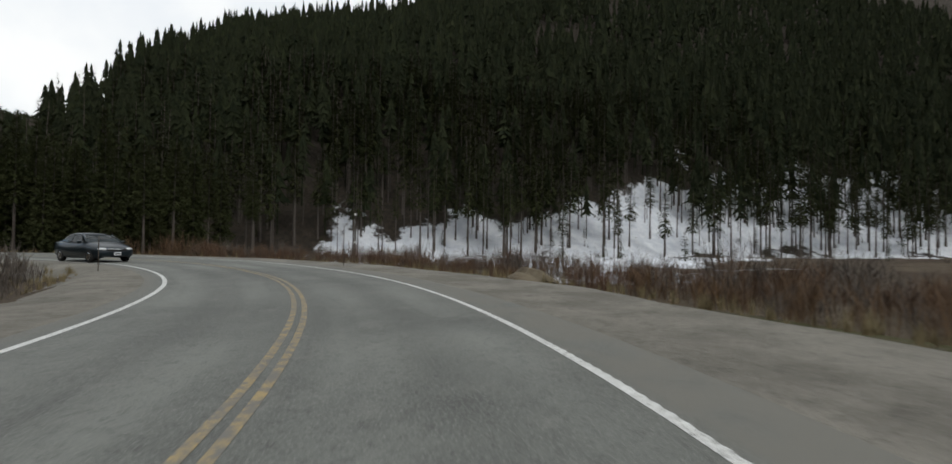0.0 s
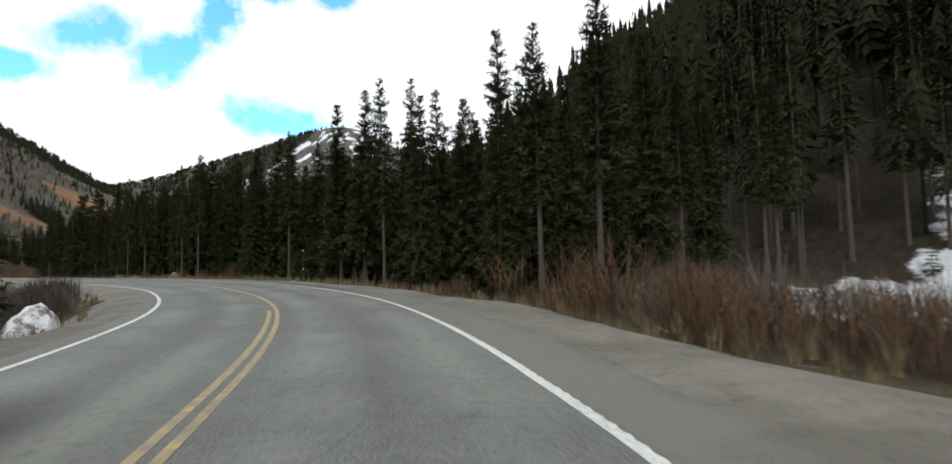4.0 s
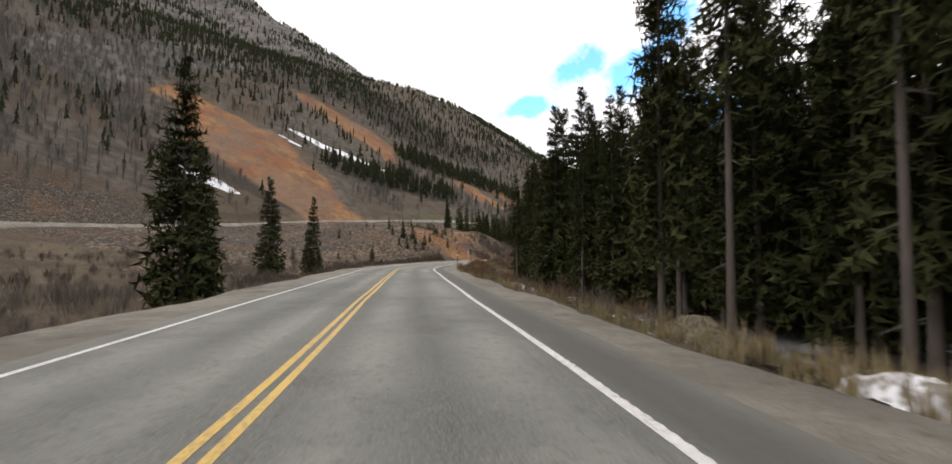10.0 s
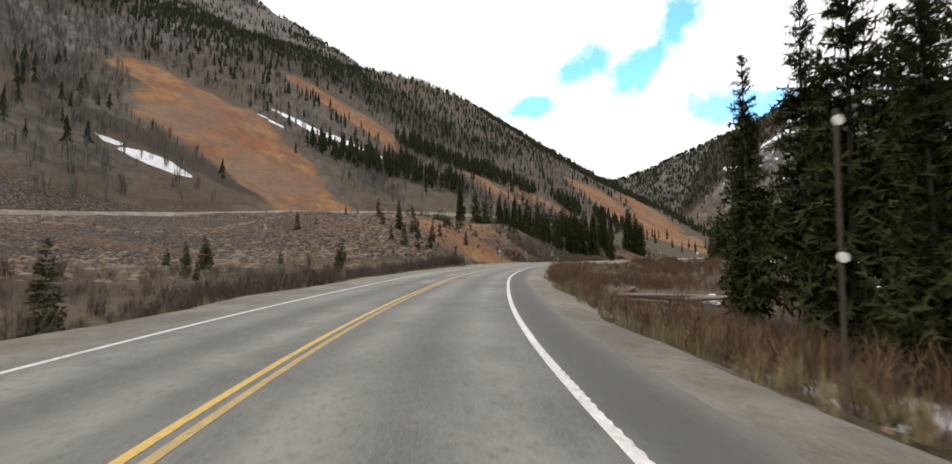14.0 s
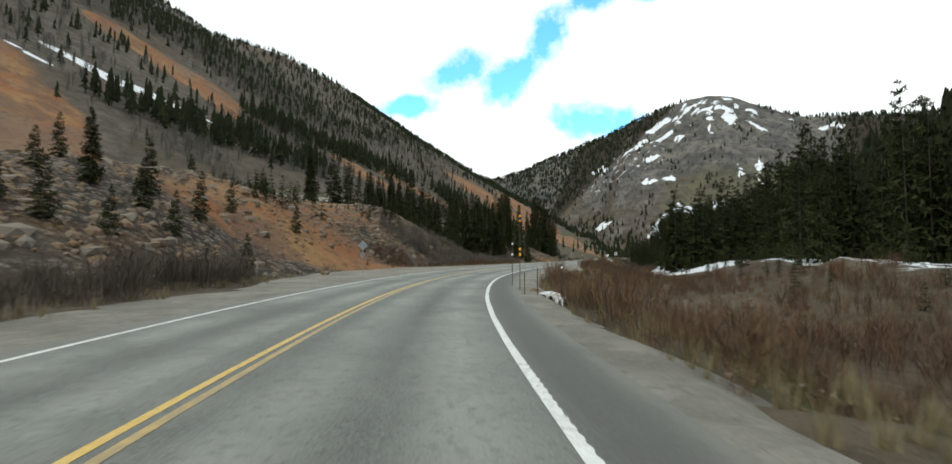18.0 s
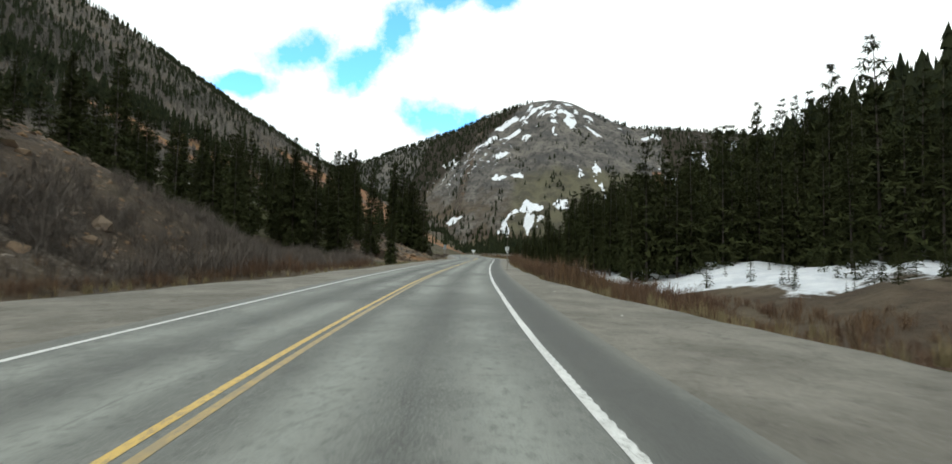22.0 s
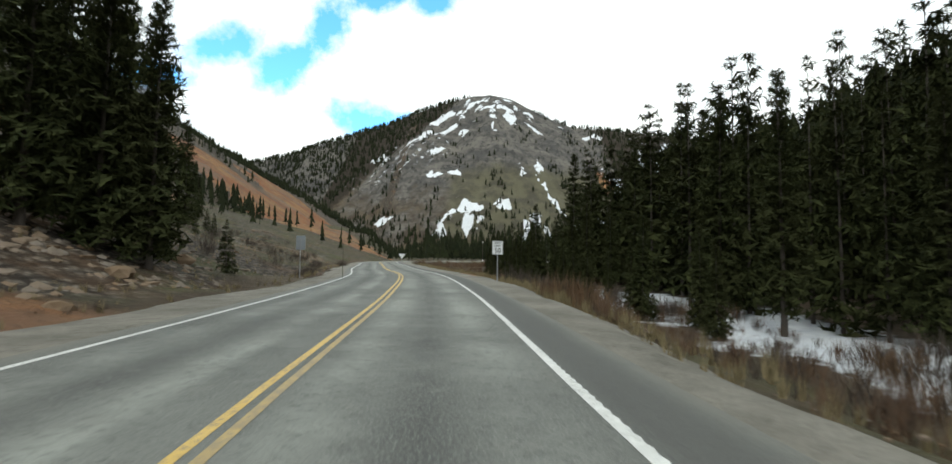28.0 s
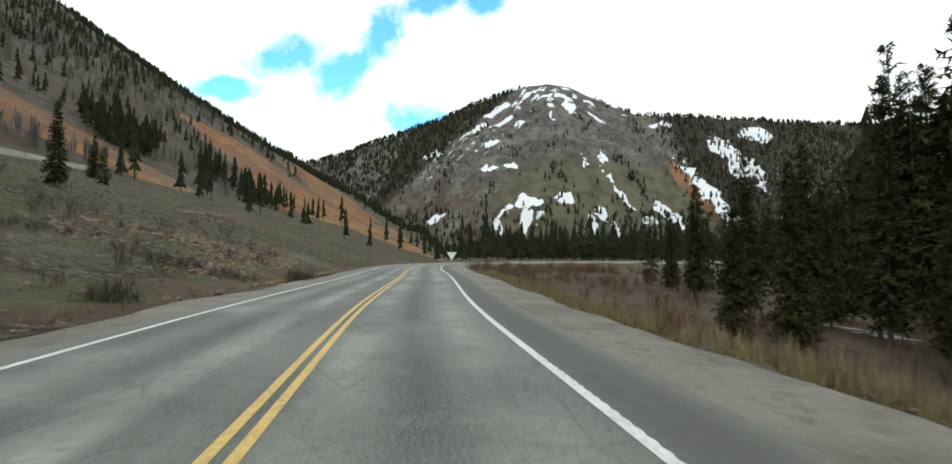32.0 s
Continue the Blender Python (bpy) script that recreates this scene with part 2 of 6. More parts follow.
snow_col = g.mix(g.math("MULTIPLY", g.step(g.noise(5.0, 4, 0.7), 0.62, 0.75), 0.5), snow_col, (0.25, 0.22, 0.18))
col = g.mix(masked("snowy", 0.05, 0.28, 0.46), col, snow_col)
g.color(col).bump(g.math("ADD", g.math("MULTIPLY", n2, 1.0), g.math("MULTIPLY", n3, 0.5)), 0.9, 0.4)

M_ASPHALT = Mat("weathered_asphalt", 0.82, 0, 0.35)
g = M_ASPHALT
lane = g.attr("lane")          # metres across the road
wheel = g.attr("wear")         # wheel-path polish
c = g.mix(g.step(g.noise(0.22, 5), 0.35, 0.65), (0.106, 0.109, 0.10), (0.14, 0.144, 0.131))
comb = g.t.nodes.new("ShaderNodeCombineXYZ")
g.t.links.new(lane, comb.inputs[0])
g.t.links.new(g.math("MULTIPLY", g.attr("along"), 0.045), comb.inputs[1])
streak = g.noise(1.7, 6, 0.65, vec=comb.outputs[0])
c = g.mix(g.math("MULTIPLY", g.step(streak, 0.5, 0.68), 0.6), c, (0.075, 0.075, 0.071))
c = g.mix(g.math("MULTIPLY", g.attr("pale"), g.step(g.noise(0.22, 6, 0.65), 0.3, 0.6)), c, (0.26, 0.272, 0.245))
c = g.mix(g.math("MULTIPLY", wheel, g.step(g.noise(0.28, 6, 0.65), 0.3, 0.62)), c, (0.052, 0.053, 0.05))
c = g.mix(g.math("MULTIPLY", g.step(g.noise(0.35, 6, 0.7), 0.52, 0.66), 0.55), c, (0.07, 0.07, 0.066))
c = g.mix(g.math("MULTIPLY", g.step(g.noise(1.3, 6, 0.75), 0.52, 0.7), 0.5), c, (0.195, 0.193, 0.175))
crack = g.voronoi(0.9, "DISTANCE_TO_EDGE")
cw = g.math("MULTIPLY", g.math("SUBTRACT", 1.0, g.step(crack.outputs["Distance"], 0.004, 0.022)), g.step(g.noise(0.16, 3), 0.5, 0.62))
c = g.mix(g.math("MULTIPLY", cw, 0.3), c, (0.035, 0.035, 0.034))
c = g.mix(g.math("MULTIPLY", g.step(g.noise(7.5, 6, 0.85), 0.5, 0.62), 0.6), c, (0.062, 0.062, 0.059))
speck = g.noise(38, 3, 0.8)
c = g.mix(g.math("MULTIPLY", g.step(speck, 0.48, 0.66), 0.85), c, (0.232, 0.24, 0.216))
c = g.mix(g.math("MULTIPLY", g.step(g.noise(70, 2, 0.8), 0.55, 0.68), 0.75), c, (0.05, 0.05, 0.048))
c = g.mix(g.attr("newer"), c, (0.066, 0.065, 0.061))
c = g.mix(g.math("MULTIPLY", g.attr("dusty"), g.step(g.noise(0.8, 5), 0.25, 0.6)), c, (0.15, 0.145, 0.126))
g.color(c).bump(g.math("ADD", speck, g.noise(120, 2)), 0.45, 0.012)

M_GRAVEL = Mat("shoulder_gravel", 0.95, 0, 0.15)
g = M_GRAVEL
c = g.mix(g.step(g.noise(0.4, 6, 0.7), 0.38, 0.62), (0.18, 0.17, 0.145), (0.27, 0.255, 0.22))
c = g.mix(g.math("MULTIPLY", g.step(g.noise(2.2, 6, 0.75), 0.5, 0.68), 0.45), c, (0.075, 0.07, 0.06))
c = g.mix(g.step(g.math("ADD", g.attr("rusty"), g.math("SUBTRACT", g.noise(1.1, 6, 0.7), 0.5)), 0.4, 0.62), c, (0.235, 0.12, 0.06))
c = g.mix(g.math("MULTIPLY", g.voronoi(22).outputs["Color"], 0.28), c, (0.085, 0.078, 0.066))
c = g.mix(g.step(g.noise(26, 4, 0.85), 0.56, 0.68), c, (0.27, 0.255, 0.23))
g.color(c).bump(g.math("ADD", g.noise(18, 4, 0.7), g.noise(1.5, 3)), 1.0, 0.07)


def paint(name, a, b):
    p = Mat(name, 0.6, 0, 0.4)
    wear = p.step(p.noise(16, 7, 0.85), 0.47, 0.62)
    worn = p.math("MULTIPLY", wear, p.step(p.noise(0.5, 4), 0.25, 0.6))
    worn = p.math("MAXIMUM", worn, p.math("MULTIPLY", p.attr("fade"), p.step(p.noise(5, 6, 0.8), 0.36, 0.58)))
    c = p.mix(p.noise(3, 3), a, b)
    c = p.mix(p.math("MULTIPLY", p.attr("fade"), 0.55), c, (0.20, 0.175, 0.12))
    p.color(p.mix(worn, c, (0.135, 0.13, 0.118))).bump(p.noise(60, 3), 0.3, 0.004)
    return p


M_WHITE = paint("worn_white_line_paint", (0.66, 0.67, 0.66), (0.76, 0.77, 0.75))
M_YELLOW = paint("worn_yellow_line_paint", (0.50, 0.32, 0.065), (0.56, 0.40, 0.13))

# ------------------------------------------------------------------ plan of the road and the ground
ROAD = [(-62, 6), (-47, -2), (-31, -7), (-14.5, -6.5),
        (0.0, 0.0), (10.3, 10.8), (15.4, 24.8), (13.9, 39.6), (7.7, 53.2), (-1.3, 65.2), (-11.8, 75.8), (-23.1, 85.7), (-34.6, 95.4), (-45.8, 105.3), (-55.6, 116.7), (-64.5, 128.7), (-72.4, 141.5), (-78.8, 155.1), (-83.2, 169.4), (-86.2, 184.1), (-88.6, 198.9), (-90.6, 213.7), (-92.4, 228.6), (-94.3, 243.5), (-97.0, 258.3),
        (-101.3, 273.6), (-105.2, 290), (-109.5, 307), (-112.5, 324), (-112, 341), (-106, 357), (-94, 370), (-77, 378), (-58, 383), (-20, 392), (30, 405)]


def catmull(points, step):
    p = np.array([2 * np.array(points[0]) - np.array(points[1]), *points, 2 * np.array(points[-1]) - np.array(points[-2])], float)
    out = []
    for i in range(1, len(p) - 2):
        a, b, c, d = p[i - 1], p[i], p[i + 1], p[i + 2]
        n = max(2, int(np.linalg.norm(c - b) / step))
        for u in np.linspace(0, 1, n, endpoint=False):
            out.append(b + 0.5 * u * (c - a + u * (2 * a - 5 * b + 4 * c - d + u * (3 * (b - c) + d - a))))
    return np.array(out + [p[-2]])


LINE = catmull(ROAD, 1.0)
TAN = np.gradient(LINE, axis=0)
TAN /= np.linalg.norm(TAN, axis=1)[:, None]
RIGHT = np.stack([TAN[:, 1], -TAN[:, 0]], 1)
ST = np.concatenate([[0], np.cumsum(np.linalg.norm(np.diff(LINE, axis=0), axis=1))])
ST -= ST[np.argmin(np.hypot(*LINE.T))]      # station 0: where the drive begins


def road_xy(s, off):
    """A place beside the driving line: metres along it and to its right."""
    x, y = np.interp(s, ST, LINE[:, 0]), np.interp(s, ST, LINE[:, 1])
    rx, ry = np.interp(s, ST, RIGHT[:, 0]), np.interp(s, ST, RIGHT[:, 1])
    return x + rx * off, y + ry * off


def nearest(x, y):
    """Station and offset (right positive) of places, by the nearest point of the driving line."""
    x, y = np.asarray(x, float).ravel(), np.asarray(y, float).ravel()
    st, off = np.empty(len(x)), np.empty(len(x))
    for a in range(0, len(x), 20000):
        dx, dy = x[a:a + 20000, None] - LINE[None, :, 0], y[a:a + 20000, None] - LINE[None, :, 1]
        d = dx * dx + dy * dy
        k = d.argmin(1)
        i = np.arange(len(k))
        st[a:a + 20000] = ST[k]
        off[a:a + 20000] = np.sqrt(d[i, k]) * np.sign(dx[i, k] * RIGHT[k, 0] + dy[i, k] * RIGHT[k, 1])
    return st, off


def smooth(v, lo, hi):
    t = np.clip((v - lo) / (hi - lo), 0, 1)
    return t * t * (3 - 2 * t)


OFF_YELLOW, OFF_WHITE_R, OFF_WHITE_L, PAVED_R, PAVED_L = -1.33, 1.82, -4.28, 2.90, -4.80


def drift(s):
    """How far the driving line strays to the right of its usual place in the lane, with the sign turned."""
    return np.interp(s, [-60, 4, 16, 24, 37, 50, 64, 84, 105, 125, 158, 183, 222, 242, 272, 300, 330, 480], [0, 0.08, -0.03, -0.22, -0.3, -0.05, 0.25, 0.05, -0.38, -0.40, -0.78, -0.88, -0.5, -0.4, -0.35, -0.1, 0, 0])


def gravel_r(s):
    return np.interp(s, [-20, 0, 22, 40, 60, 110, 140, 183, 192, 199, 206, 213, 222, 232, 250, 270, 290, 330], [7, 7, 5.6, 4.6, 3.9, 3.9, 3.6, 3.6, 3.7, 4.4, 5.9, 6.5, 5.3, 4.2, 3.8, 3.5, 4.4, 4.2])


def gravel_l(s):
    return np.interp(s, [-20, 0, 22, 36, 66, 80, 140, 165, 188, 200, 214, 228, 245, 275, 290, 330], [-8, -7.4, -6.2, -5.6, -5.6, -6.2, -6.4, -6.9, -7.9, -11.2, -11.2, -7.9, -7.0, -6.8, -6.0, -5.9])


def toe_right(y):
    return np.interp(y, [-200, -80, 0, 20, 40, 55, 70, 95, 120, 160, 195, 215, 240, 260, 300, 360, 450, 600, 900],
                     [230, 150, 92, 72, 54, 37, 23, 5, -13, -28, -42, -52, -62, -64, -64, -52, -10, 60, 160])


def toe_left(y):
    return np.interp(y, [-200, 0, 60, 100, 120, 140, 154, 170, 200, 240, 300, 400, 700], [-20, -40, -66, -78, -82, -86, -93, -97, -100.5, -101.5, -116, -128, -190])


def bench_z(y):
    return np.interp(y, [-200, 0, 60, 100, 128, 158, 206, 231, 300, 400, 700], [4, 5, 6, 7.4, 9.6, 12.2, 15.2, 16.2, 14.5, 15, 22])


def bench_x(y):
    return np.interp(y, [-200, 0, 60, 100, 128, 206, 300, 700], [-60, -98, -122, -140, -156, -162, -166, -208])


def rough2(x, y, scale, seed=0.0):
    """Cheap smooth value noise, made of turned sines."""
    z = np.zeros_like(np.asarray(x, float))
    for i, (a, k, w) in enumerate([(0.3, 1.0, 1.0), (1.7, 1.9, 0.55), (2.9, 3.7, 0.3), (4.1, 6.9, 0.16)]):
        z += w * np.sin((x * math.cos(a) + y * math.sin(a)) * k / scale + seed + i * 1.7) * np.cos((-x * math.sin(a) + y * math.cos(a)) * k * 0.83 / scale + seed * 1.3 + i)
    return z / 1.4


# the far mountain's crest line
RIDGE_X = [-1500, -700, -461, -388, -287, -228, -161, -123, -95, -60, -20, 40, 126, 210, 329, 420, 900, 2000]
RIDGE_Z = [80, 118, 154, 175, 206, 228, 252, 262, 265, 257, 236, 211, 205, 196, 186, 182, 230, 300]


def height(x, y):
    x, y = np.asarray(x, float), np.asarray(y, float)
    shape = x.shape
    x, y = x.ravel(), y.ravel()
    st, off = nearest(x, y)
    gr, gl = gravel_r(st), gravel_l(st)
    # the valley floor beside the road
    z = np.zeros_like(x)
    drop_r = np.interp(st, [-30, 0, 30, 50, 90, 120, 150, 190, 230, 260, 300, 340], [-0.5, -0.5, -1.0, -1.0, -0.9, -1.6, -1.7, -1.7, -1.5, -1.8, -1.4, -0.8])
    drop_l = np.interp(st, [-30, 0, 60, 100, 140, 165, 185, 300], [-0.8, -0.9, -1.4, -1.6, -1.2, -0.5, -0.1, -0.3])
    z = np.where(off > 0, drop_r * smooth(off, gr, gr + 3.6), drop_l * smooth(-off, -gl, -gl + 3.5))
    far = smooth(np.abs(off), 7, 14)
    z += far * 0.35 * rough2(x, y, 7.0)
    # hummocks that rise from the wet meadow to the foot of the wood
    z += np.where(off > 0, smooth(off, 13, 25) * (1 - smooth(off, 34, 50)) * smooth(y, 146, 162) * (1 - smooth(y, 222, 246)) * (2.1 + 0.75 * rough2(x, y, 2.6, 4)), 0)
    # right-hand hillside
    tr = toe_right(y)
    d = (x - tr) * 0.74
    steep = np.interp(y, [-100, 30, 60, 110, 150, 180, 215, 300, 400], [1.0, 1.0, 0.95, 0.80, 0.74, 0.78, 1.02, 1.0, 0.8])
    hill = np.where(d > 0, steep * (d - 6 * (1 - np.exp(-np.maximum(d, 0) / 9.0))), 0)
    cap = np.interp(y, [40, 130, 200, 240], [460, 320, 130, 52])
    hill = cap * np.tanh(hill / cap)
    # the hillside's own crest, beyond which it falls away to the north
    hill = np.maximum(hill - 1.1 * np.maximum(y - x - 70, 0) / 1.414 * smooth(x, -4, 16) * (1 - smooth(y, 230, 300)), 0)
    hill += smooth(d, 3, 40) * 1.6 * rough2(x, y, 22, 2.0)
    z = np.where(off > 0, z + hill * smooth(off, gr + 2, gr + 9), z)
    # left-hand bank, the bench of the upper road, the mountain above
    tl, bx, bz = toe_left(y), bench_x(y), bench_z(y)
    u = np.clip((tl - x) / (tl - bx), 0, 1)
    edge = np.where(y > 228, 0.85, 1.25)
    cut = smooth(y, 122, 142) * (1 - smooth(y, 186, 206))
    near = 1 - (1 - np.clip((tl - x) / 15.0, 0, 1)) ** 1.6
    form = (1 - cut) * u ** edge + cut * (0.54 * near + 0.46 * u)
    bank = bz * form + smooth(u, 0.03, 0.3) * (1 - smooth(u, 0.85, 1)) * 0.9 * rough2(x, y, 9, 5)
    up = np.maximum(bx - 9 - x, 0)
    mtn = 0.575 * up + 0.05 * np.maximum(up - 150, 0) + smooth(up, 10, 120) * (5 * rough2(x, y, 55, 1) + 9 * rough2(x, y, 130, 3) * smooth(up, 60, 300))
    mtn *= 1 + 0.08 * smooth(y, 420, 500) * (1 - smooth(y, 600, 720))
    mtn -= np.interp(up, [330, 390, 540, 720], [0, 16, 66, 70])
    crest = 714 + 30 * rough2(x, y, 90, 4)
    left = bank + mtn
    left = np.where(y > crest, left - 0.75 * (y - crest), left)
    left = np.where(y < -150, left - 0.3 * (-150 - y), left)
    left = np.maximum(left, 0)
    z = np.where(off < 0, z + left * smooth(-off, -gl, -gl + 2.5), z)
    # the far mountain closing the valley
    ridge = np.interp(x, RIDGE_X, RIDGE_Z)
    r = 1000 - y
    farm = ridge - 0.84 * (np.sqrt(np.maximum(r, 0) ** 2 + 26 ** 2) - 26) - 0.15 * np.maximum(-r, 0)
    ribs = 7 * rough2(x + 0.25 * y, y * 0.22, 26, 6) + 3.0 * rough2(x - 0.1 * y, y * 0.35, 9, 2) + 1.6 * rough2(x, farm * 1.6, 6, 4)
    farm = np.maximum(farm + smooth(farm, 5, 60) * smooth(r, 6, 60) * ribs + 1.5 * rough2(x, y, 16, 8), 0) * smooth(y, 660, 720)
    z = np.where(y > 660, np.maximum(z, farm), z)
    pond = np.hypot((x + 56.5) / 7.5, (y - 135.5) / 5.5)
    z -= 0.9 * (1 - smooth(pond, 0.7, 1.15)) * (off > 6)
    z = np.where((off < gr + 0.6) & (off > gl - 0.6), np.minimum(z, -0.22), z)
    # the slopes beyond, behind where the drive begins
    back = np.maximum(0, -170 - y) * 0.35
    z = np.where(y < -170, np.maximum(z, np.minimum(back, 160)), z)
    return z.reshape(shape)


def axis(lo, hi, step, far, grow, fine=None):
    """Grid lines: even between lo and hi, then wider and wider; no wider than fine[2] between fine[0] and fine[1]."""
    a, q, w = list(np.arange(lo, hi + step / 2, step)), hi, step
    while q < hi + far:
        w = w * grow
        if fine and fine[0] < q < fine[1]:
            w = min(w, fine[2])
        q += w
        a.append(q)
    q, w = lo, step
    while q > lo - far:
        w *= grow
        q -= w
        a.insert(0, q)
    return np.array(a)


def mesh_from(name, verts, faces, mat=None, smooth_shade=False):
    """A mesh from arrays: verts (n, 3), faces (m, 3 or 4)."""
    me = bpy.data.meshes.new(name)
    verts, faces = np.asarray(verts, np.float32), np.asarray(faces, np.int32)
    k = faces.shape[1]
    me.vertices.add(len(verts))
    me.vertices.foreach_set("co", verts.ravel())
    me.loops.add(faces.size)
    me.loops.foreach_set("vertex_index", faces.ravel())
    me.polygons.add(len(faces))
    me.polygons.foreach_set("loop_start", np.arange(0, faces.size, k, dtype=np.int32))
    me.polygons.foreach_set("use_smooth", np.full(len(faces), smooth_shade))
    me.update(calc_edges=True)
    if mat:
        me.materials.append(mat.m)
    return me


def give(me, name, values):
    a = me.attributes.new(name, "FLOAT", "POINT")
    a.data.foreach_set("value", np.asarray(values, np.float32))


def grid_faces(nx, ny):
    i = np.arange((nx - 1) * (ny - 1))
    r, c = i // (nx - 1), i % (nx - 1)
    a = r * nx + c
    return np.stack([a, a + 1, a + nx + 1, a + nx], 1)


def blob(x, y, cx, cy, rx, ry, turn=0.0):
    """1 inside an oval patch, falling to 0 at twice its size."""
    c, s = math.cos(radians(turn)), math.sin(radians(turn))
    u, v = ((x - cx) * c + (y - cy) * s) / rx, (-(x - cx) * s + (y - cy) * c) / ry
    return np.clip(1.5 - np.sqrt(u * u + v * v), 0, 1)


def band(x, y, pts):
    """1 along a tapering streak through points (x, y, half width), falling to 0 at one and a half times its width."""
    best = np.zeros_like(x)
    for (ax, ay, aw), (bx, by, bw) in zip(pts, pts[1:]):
        dx, dy = bx - ax, by - ay
        u = np.clip(((x - ax) * dx + (y - ay) * dy) / (dx * dx + dy * dy), 0, 1)
        d = np.hypot(x - ax - u * dx, y - ay - u * dy) / (aw + u * (bw - aw))
        best = np.maximum(best, np.clip(1.5 - d, 0, 1))
    return best


# streaks on the left-hand mountain: scree chutes, snow in gullies, a belt of dark brush, groves
SCREE = [[(-300, 152, 6), (-268, 163, 15), (-237, 164, 23), (-208, 170, 19), (-174, 171, 12)], [(-336, 250, 9), (-320, 268, 16), (-295, 275, 16), (-257, 264, 6)],
         [(-238, 312, 9), (-212, 306, 10)], [(-230, 345, 14), (-208, 352, 13), (-192, 366, 10)], [(-272, 484, 10), (-258, 498, 24), (-234, 484, 30), (-210, 472, 28), (-178, 440, 22), (-138, 392, 12)], [(-268, 565, 12), (-240, 562, 22), (-205, 532, 22), (-170, 482, 18)],
         [(-300, 640, 16), (-255, 600, 18), (-225, 570, 14)]]
GULLY_SNOW = [[(-268, 203, 2.0), (-251, 213, 3.4), (-245, 228, 3.0), (-231, 243, 1.8)], [(-201, 131, 1.5), (-196, 136, 3.4), (-188, 142, 1.6)], [(-207, 127, 1.0), (-204, 130, 1.2)], [(-252, 190, 0.8), (-243, 196, 0.9)],
              [(-167, 163, 1.6), (-165, 166, 1.6)]]
BRUSH_BELT = [(-226, 124, 4), (-222, 131, 5), (-205, 142, 5), (-192, 152, 6), (-181, 159, 5)]
GROVE = [[(-224, 206, 7), (-214, 218, 9), (-212, 238, 11), (-205, 256, 9)], [(-277, 299, 14), (-250, 330, 14), (-232, 350, 9)], [(-207, 408, 7), (-192, 415, 9), (-163, 380, 8), (-146, 356, 6)], [(-222, 385, 9), (-206, 372, 6)]]


def streaks(x, y, many):
    return np.maximum.reduce([band(x, y, b) for b in many])


def tree_line(x, y):
    """How far above the upper road the closed wood begins."""
    return np.interp(y, [100, 173, 212, 260, 300, 323, 403, 480, 560], [230, 195, 150, 185, 190, 140, 110, 120, 135]) + 28 * (rough2(x, y, 60, 9) + 0.6 * rough2(x, y, 22, 4))


gx, gy = axis(-345, 130, 2.5, 2700, 1.035, (130, 360, 5.0)), axis(-60, 335, 2.5, 2700, 1.035, (690, 1030, 4.5))
GX, GY = np.meshgrid(gx, gy)
GZ = height(GX, GY)
fx, fy, fz = GX.ravel(), GY.ravel(), GZ.ravel()
me = mesh_from("ground", np.stack([fx, fy, fz], 1), grid_faces(len(gx), len(gy)), M_GROUND, True)
g_off = nearest(fx, fy)[1]
up_l = bench_x(fy) - 9 - fx
on_left = (g_off < 0) & ((fy < 690) | (fx < -300))
far_m = fy >= 690

# old snow: under the trees of the hillside, in gullies and on the far summit
sn = np.zeros_like(fx)
dr = fx - toe_right(fy)
flat = smooth(g_off, 11, 17) * (1 - smooth(dr, np.interp(fy, [14, 34], [18, 6]), np.interp(fy, [14, 34], [46, 26]))) * smooth(fy, -12, 16)
flat *= 1 - 0.55 * smooth(fy, 38, 60)
slope = (1 - np.abs(dr - 14) / 34) * (fy <= 16)
sn = np.maximum(sn, np.where((g_off > 0) & (fy < 62), np.clip(np.maximum(0.9 * flat, slope) + 0.34 * rough2(fx, fy, 4, 3), 0, 1), 0))
sn = np.maximum(sn, np.where((g_off > 0) & (fy >= 60) & (fy < 116), np.clip(0.62 - np.abs(g_off - 11) / 22, 0, 1), 0))
sn = np.maximum(sn, np.where((g_off > 0) & (fy >= 150) & (fy < 230), np.clip(1.0 - np.abs(dr + 12) / 22 + 0.34 * rough2(fx, fy, 4, 7), 0, 1) * smooth(g_off, 14.5, 20), 0))
sn = np.maximum(sn, np.where((g_off > 0) & (fy >= 205) & (fy < 300), np.clip(0.72 - np.abs(g_off - 15) / 16 - 0.3 * smooth(fy, 255, 275) + 0.12 * (fy < 224), 0, 1), 0))
fz_edge = 0.16 * rough2(fx, fy, 5, 1) + 0.14 * rough2(fx, fy * 0.5, 2.2, 3)
# summit streaks, lower fields and gullies of the far mountain
CAP = [(-83, 926, 24.6, 4.2, 4), (-64, 912, 5.8, 20.8, 12), (-115, 944, 13.8, 4.8, 38), (-67, 970, 9.3, 4.5, -30), (-35, 947, 9.0, 4.9, -30), (-31, 907, 14.7, 3.7, -4), (-131, 933, 16.0, 4.3, 10), (-164, 932, 17.7, 7.6, 28), (-154, 898, 13.0, 7.7, 20), (-132, 878, 8.8, 7.5, 0), (-192, 887, 19.6, 5.4, 15), (-160, 843, 10.5, 4.6, 0), (-243, 868, 10.4, 7.1, -30), (-91, 889, 3.4, 5.3, 0), (-86, 870, 3.3, 3.9, 0)]
